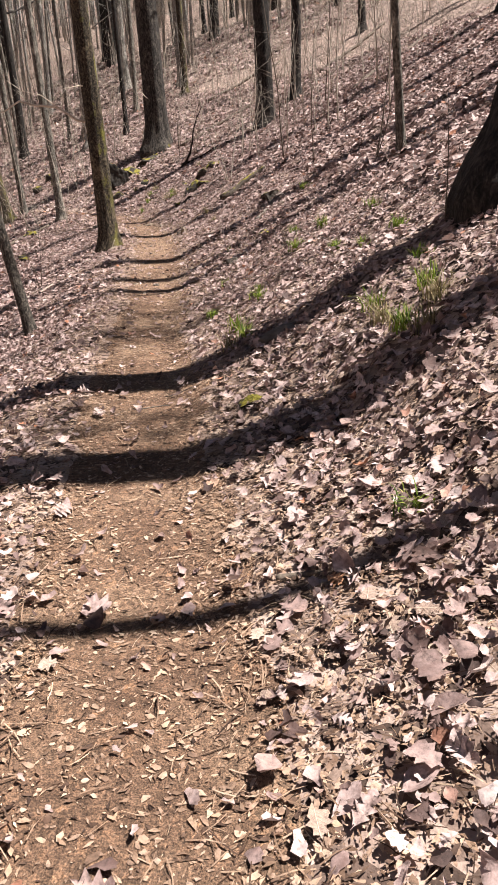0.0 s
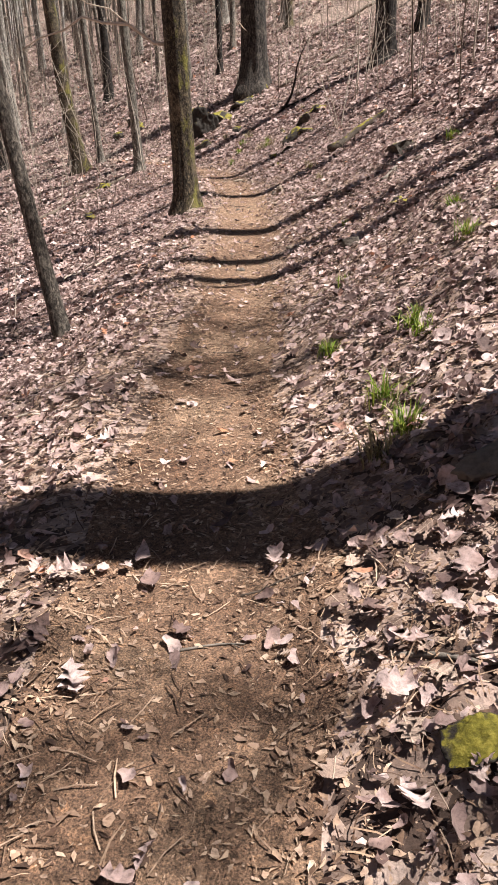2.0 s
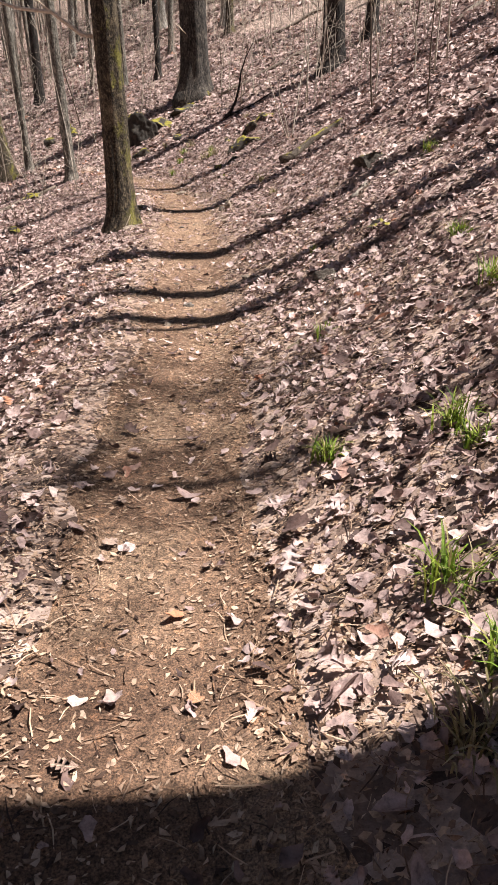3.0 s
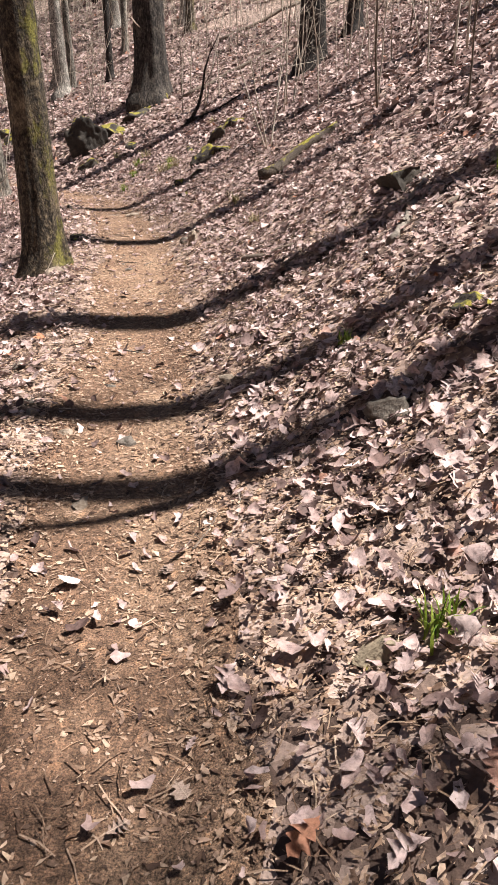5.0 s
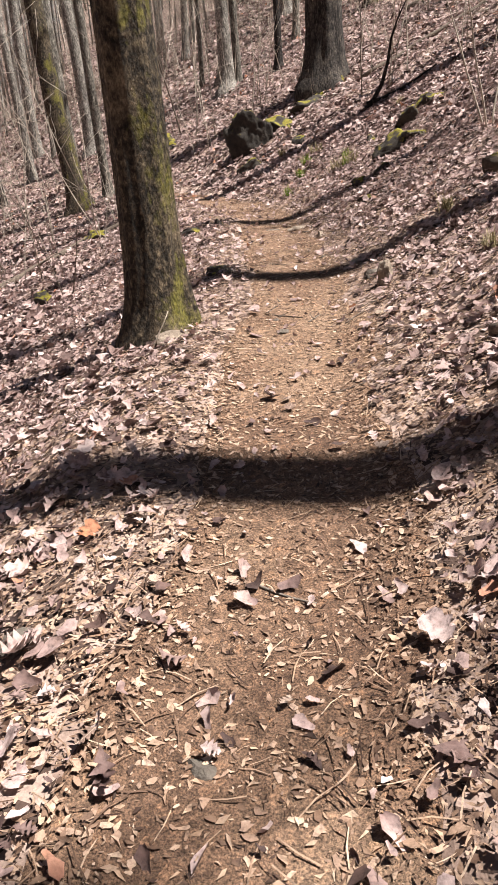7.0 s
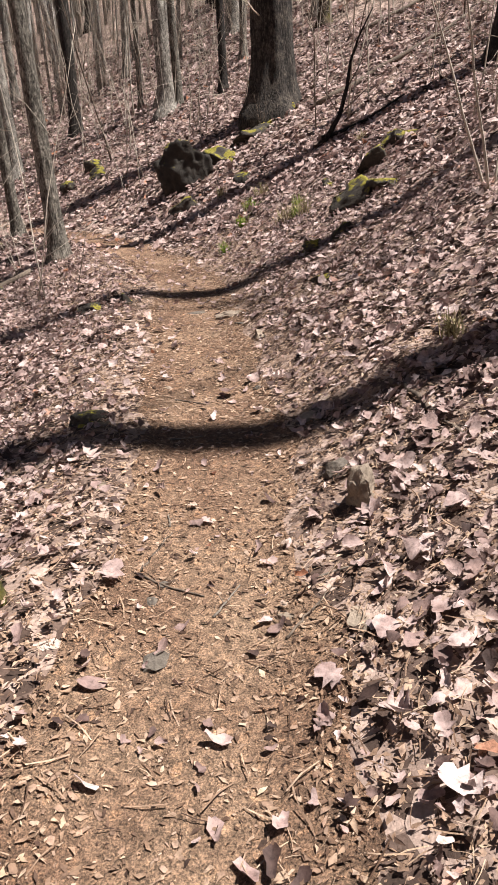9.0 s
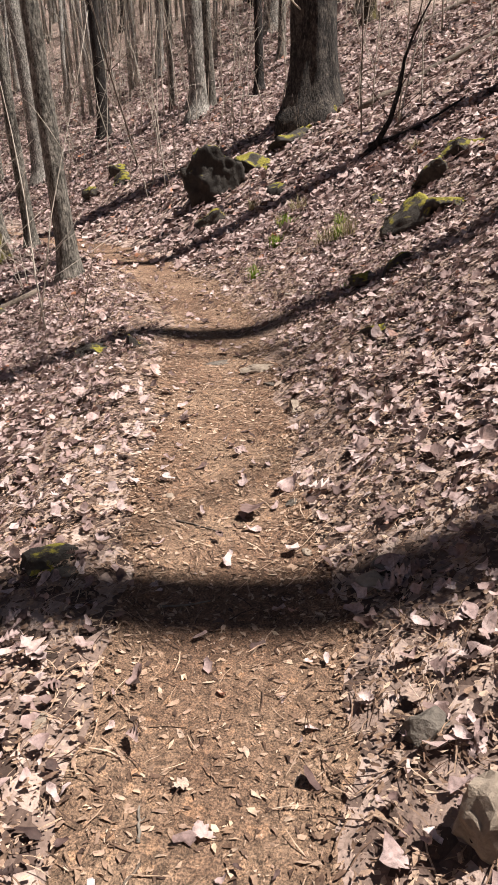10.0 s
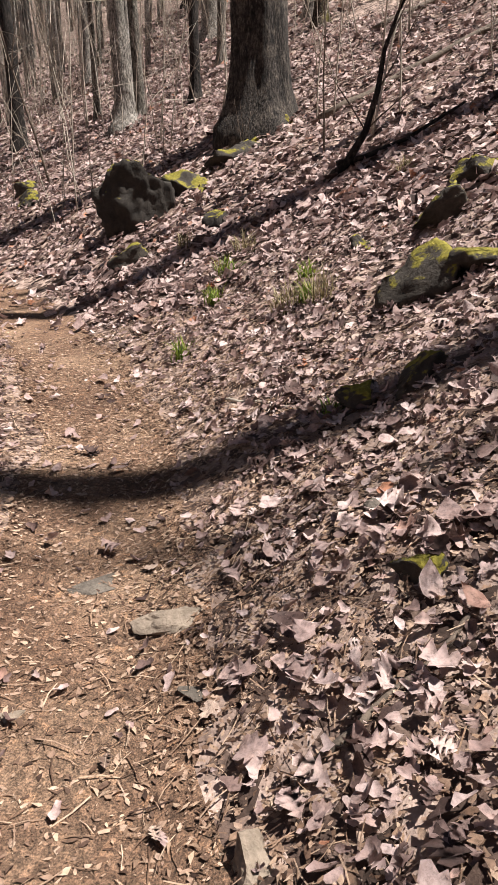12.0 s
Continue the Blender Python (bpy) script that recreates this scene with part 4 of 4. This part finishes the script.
TORN = [leaf_shape(SCRAP, lr) for _ in range(30)]
PLAIN = [leaf_shape(PLAIN_OUTLINE, lr, 1.3) for _ in range(24)]


def matted_shape(rng):
    """A torn, flattened piece of leaf: an uneven six-sided scrap, slightly cupped."""
    V = [(0.0, 0.0, rng.uniform(0.0, 0.06))]
    for k in range(6):
        a, q = 6.2832 * k / 6 + rng.uniform(-0.3, 0.3), rng.uniform(0.2, 0.6)
        V.append((q * math.cos(a), 0.5 * q * math.sin(a), rng.uniform(-0.03, 0.08)))
    return np.array(V), np.array([(0, 1 + k, 1 + (k + 1) % 6) for k in range(6)])


MATTED = [matted_shape(lr) for _ in range(40)]
CHIPS = [(np.array([(-0.5, lr.uniform(-.2, .2), 0), (lr.uniform(-.2, .2), -lr.uniform(.06, .22), lr.uniform(0, .1)), (0.5, lr.uniform(-.2, .2), lr.uniform(-.1, .1)), (lr.uniform(-.2, .2), lr.uniform(.06, .3), lr.uniform(0, .1))]), np.array([(0, 1, 2), (0, 2, 3)])) for _ in range(20)]


WORN = ([0, 3, 4, 6, 8, 9.5, 12.7, 13.6, 15.2, 16, 17, 18, 22], [.9, .8, .45, .45, .5, 1, 1, .35, .35, .8, .55, 1, 1])


def strew(n, x0, x1, y0, y1, keep, seed, worn=False):
    """Random places in a box, relative to the path, kept by a chance that depends on the distance from it."""
    r = np.random.RandomState(seed)
    y = r.uniform(y0, y1, n)
    x = np.interp(y, [q for _, q in TRAIL], [p for p, _ in TRAIL]) + r.uniform(x0, x1, n)
    u, _ = along(x, y)
    ok = r.uniform(0, 1, n) < np.interp(u, *keep) * (np.interp(y, *WORN) if worn else 1.0)
    return x[ok], y[ok]


LOOSE = ([-9, -1.2, -.8, -.5, -.35, 0, .3, .5, .75, 1.1, 9], [1, 1, .7, .32, .14, .06, .14, .4, .85, 1, 1])
MAT_KEEP = ([-9, -1.6, -1.0, -.5, -.25, 0, .25, .45, .8, 1.2, 9], [.3, 1, 1, 1, .6, .4, .65, 1, 1, .7, .3])
WHOLE_KEEP = ([-9, -1.2, -.8, -.5, -.35, 0, .35, .5, .7, 1.0, 9], [1, .9, .6, .22, .05, .02, .06, .3, .75, 1, 1])
FRAG = ([-9, -1.0, -.6, -.35, -.15, .1, .3, .6, 1.0, 9], [.45, .55, 1, .85, .45, .5, .95, 1, .6, .45])
rs = np.random.RandomState(4)
x, y = strew(25000, -2.6, 2.9, 0.2, 24.0, WHOLE_KEEP, 21)
scatter("fallen_leaves", x, y, 0.042 + 0.072 * rs.uniform(0, 1, len(x)) ** 1.9, WHOLE, LEAF, "deep litter of curled brown oak leaves", 0.022, 0.3, 22)
x, y = strew(54000, -2.6, 2.9, -0.3, 24.0, LOOSE, 23)
scatter("torn_leaves", x, y, 0.022 + 0.05 * rs.uniform(0, 1, len(x)) ** 1.4, TORN, LEAF, "torn brown leaves among the deep litter", 0.012, 0.4, 24)
x, y = strew(46000, -9, 12, 22.0, 36.0, LOOSE, 31)
scatter("fallen_leaves", x, y, rs.uniform(0.06, 0.15, len(x)), PLAIN, LEAF, "litter of brown leaves further along the slope", 0.025, 0.4, 32)
x, y = strew(40000, 2.8, 10, 3.0, 24.0, LOOSE, 33)
scatter("fallen_leaves", x, y, rs.uniform(0.06, 0.15, len(x)), PLAIN, LEAF, "litter of brown leaves higher on the slope", 0.025, 0.4, 34)
x, y = strew(26000, -9, -2.5, 4.0, 24.0, LOOSE, 35)
scatter("fallen_leaves", x, y, rs.uniform(0.06, 0.15, len(x)), PLAIN, LEAF, "litter of brown leaves below the path", 0.025, 0.4, 36)
x, y = strew(36000, -16, 28, 33.0, 60.0, LOOSE, 37)
scatter("fallen_leaves", x, y, rs.uniform(0.12, 0.24, len(x)), PLAIN, LEAF, "litter of brown leaves deep in the wood", 0.03, 0.4, 38)
x, y = strew(170000, -1.7, 1.5, 0.2, 22.0, MAT_KEEP, 43, True)
scatter("trodden_leaves", x, y, 0.01 + 0.036 * rs.uniform(0, 1, len(x)) ** 2.4, MATTED, MAT, "flat trodden pieces of tan leaves matted on the path", 0.002, 0.1, 44)
x, y = strew(250000, -1.7, 1.9, -0.3, 22.0, FRAG, 41)
scatter("leaf_chips", x, y, 0.007 + 0.032 * rs.uniform(0, 1, len(x)) ** 2.2, CHIPS, CHIP, "trodden chips of broken dry leaves on the path", 0.003, 0.16, 42)


def needles():
    """Dry straws and needles on the path."""
    x, y = strew(15000, -1.0, 1.1, -0.3, 21.0, FRAG, 51)
    sv = np.array([(-0.5, -0.02, 0), (0, 0.03, 0.03), (0.5, -0.015, 0), (0.5, 0.015, 0.0), (0, 0.07, 0.03), (-0.5, 0.02, 0)])
    st = np.array([(0, 1, 4), (0, 4, 5), (1, 2, 3), (1, 3, 4)])
    scatter("dry_straws", x, y, rs.uniform(0.03, 0.11, len(x)), [(sv, st)], CHIP, "thin dry straws scattered over the path", 0.008, 0.15, 52, "straw")


needles()


def single_leaves():
    """The large whole leaves that lie singly on the path and its edges."""
    r = random.Random(61)
    shared = [arrays_mesh("leaf", *leaf_shape((OAK, BROAD, OAK)[k % 3], r, 0.45), LEAF_ONE, True) for k in range(18)]
    n = 0
    while n < 290:
        y = r.uniform(0.8, 20.5) if n % 5 < 3 else r.uniform(0.9, 5.0)
        x = float(np.interp(y, [q for _, q in TRAIL], [p for p, _ in TRAIL])) + (r.choice((-1, 1, 1)) * r.uniform(0.0, 1.1) ** 0.7 if n % 5 < 3 else r.uniform(0.35, 1.3))
        ob = new("leaf", shared[r.randrange(18)])
        s = r.uniform(0.035, 0.07) if n % 5 < 3 else r.uniform(0.05, 0.09)
        up = (up_at(x, y) + Vector((r.gauss(0, 0.12), r.gauss(0, 0.12), 0))).normalized()
        q = up.to_track_quat("Z", "Y").to_matrix().to_4x4() @ Matrix.Rotation(r.uniform(0, 6.28), 4, "Z")
        ob.parent = ground_ob
        ob.matrix_basis = Matrix.Translation((x, y, gz(x, y) + 0.03)) @ q @ Matrix.Diagonal((s, s, s * 0.8, 1))
        n += 1


def leaf_one_material():
    """A dry leaf with a pale midrib and slanting side veins."""
    m, nt, b = nodes_of("whole_leaf", 0.6)
    o = nt.nodes.new("ShaderNodeObjectInfo")
    n = tex(nt, "Noise", 5.0, coords(nt), 6)
    col = ramp(nt, o.outputs["Random"], [(0, (0.17, 0.108, 0.083)), (0.3, (0.3, 0.208, 0.165)), (0.95, (0.46, 0.338, 0.27)), (1, (0.42, 0.2, 0.1))])
    c = mix(nt, 1.0, col, ramp(nt, n.outputs["Fac"], [(0.3, grey(0.6)), (0.65, grey(1.08))]), "MULTIPLY")
    sep = nt.nodes.new("ShaderNodeSeparateXYZ")
    nt.links.new(coords(nt), sep.inputs[0])
    side = nt.nodes.new("ShaderNodeMath")
    side.operation = "ABSOLUTE"
    nt.links.new(sep.outputs["Y"], side.inputs[0])
    slant = nt.nodes.new("ShaderNodeMath")
    slant.operation = "MULTIPLY_ADD"
    nt.links.new(side.outputs[0], slant.inputs[0])
    slant.inputs[1].default_value = -0.8
    nt.links.new(sep.outputs["X"], slant.inputs[2])
    wavy = nt.nodes.new("ShaderNodeMath")
    wavy.operation = "PINGPONG"
    nt.links.new(slant.outputs[0], wavy.inputs[0])
    wavy.inputs[1].default_value = 0.065
    vein = mix(nt, 1.0, ramp(nt, side.outputs[0], [(0.008, grey(1)), (0.022, grey(0))]), ramp(nt, wavy.outputs[0], [(0.003, grey(0.55)), (0.012, grey(0))]), "LIGHTEN")
    nt.links.new(mix(nt, vein, c, mix(nt, 0.5, c, (0.6, 0.47, 0.36))), b.inputs["Base Color"])
    bump(nt, b, mix(nt, 0.4, n.outputs["Fac"], vein), 0.5, 0.05)
    return m


LEAF_ONE = leaf_one_material()
single_leaves()
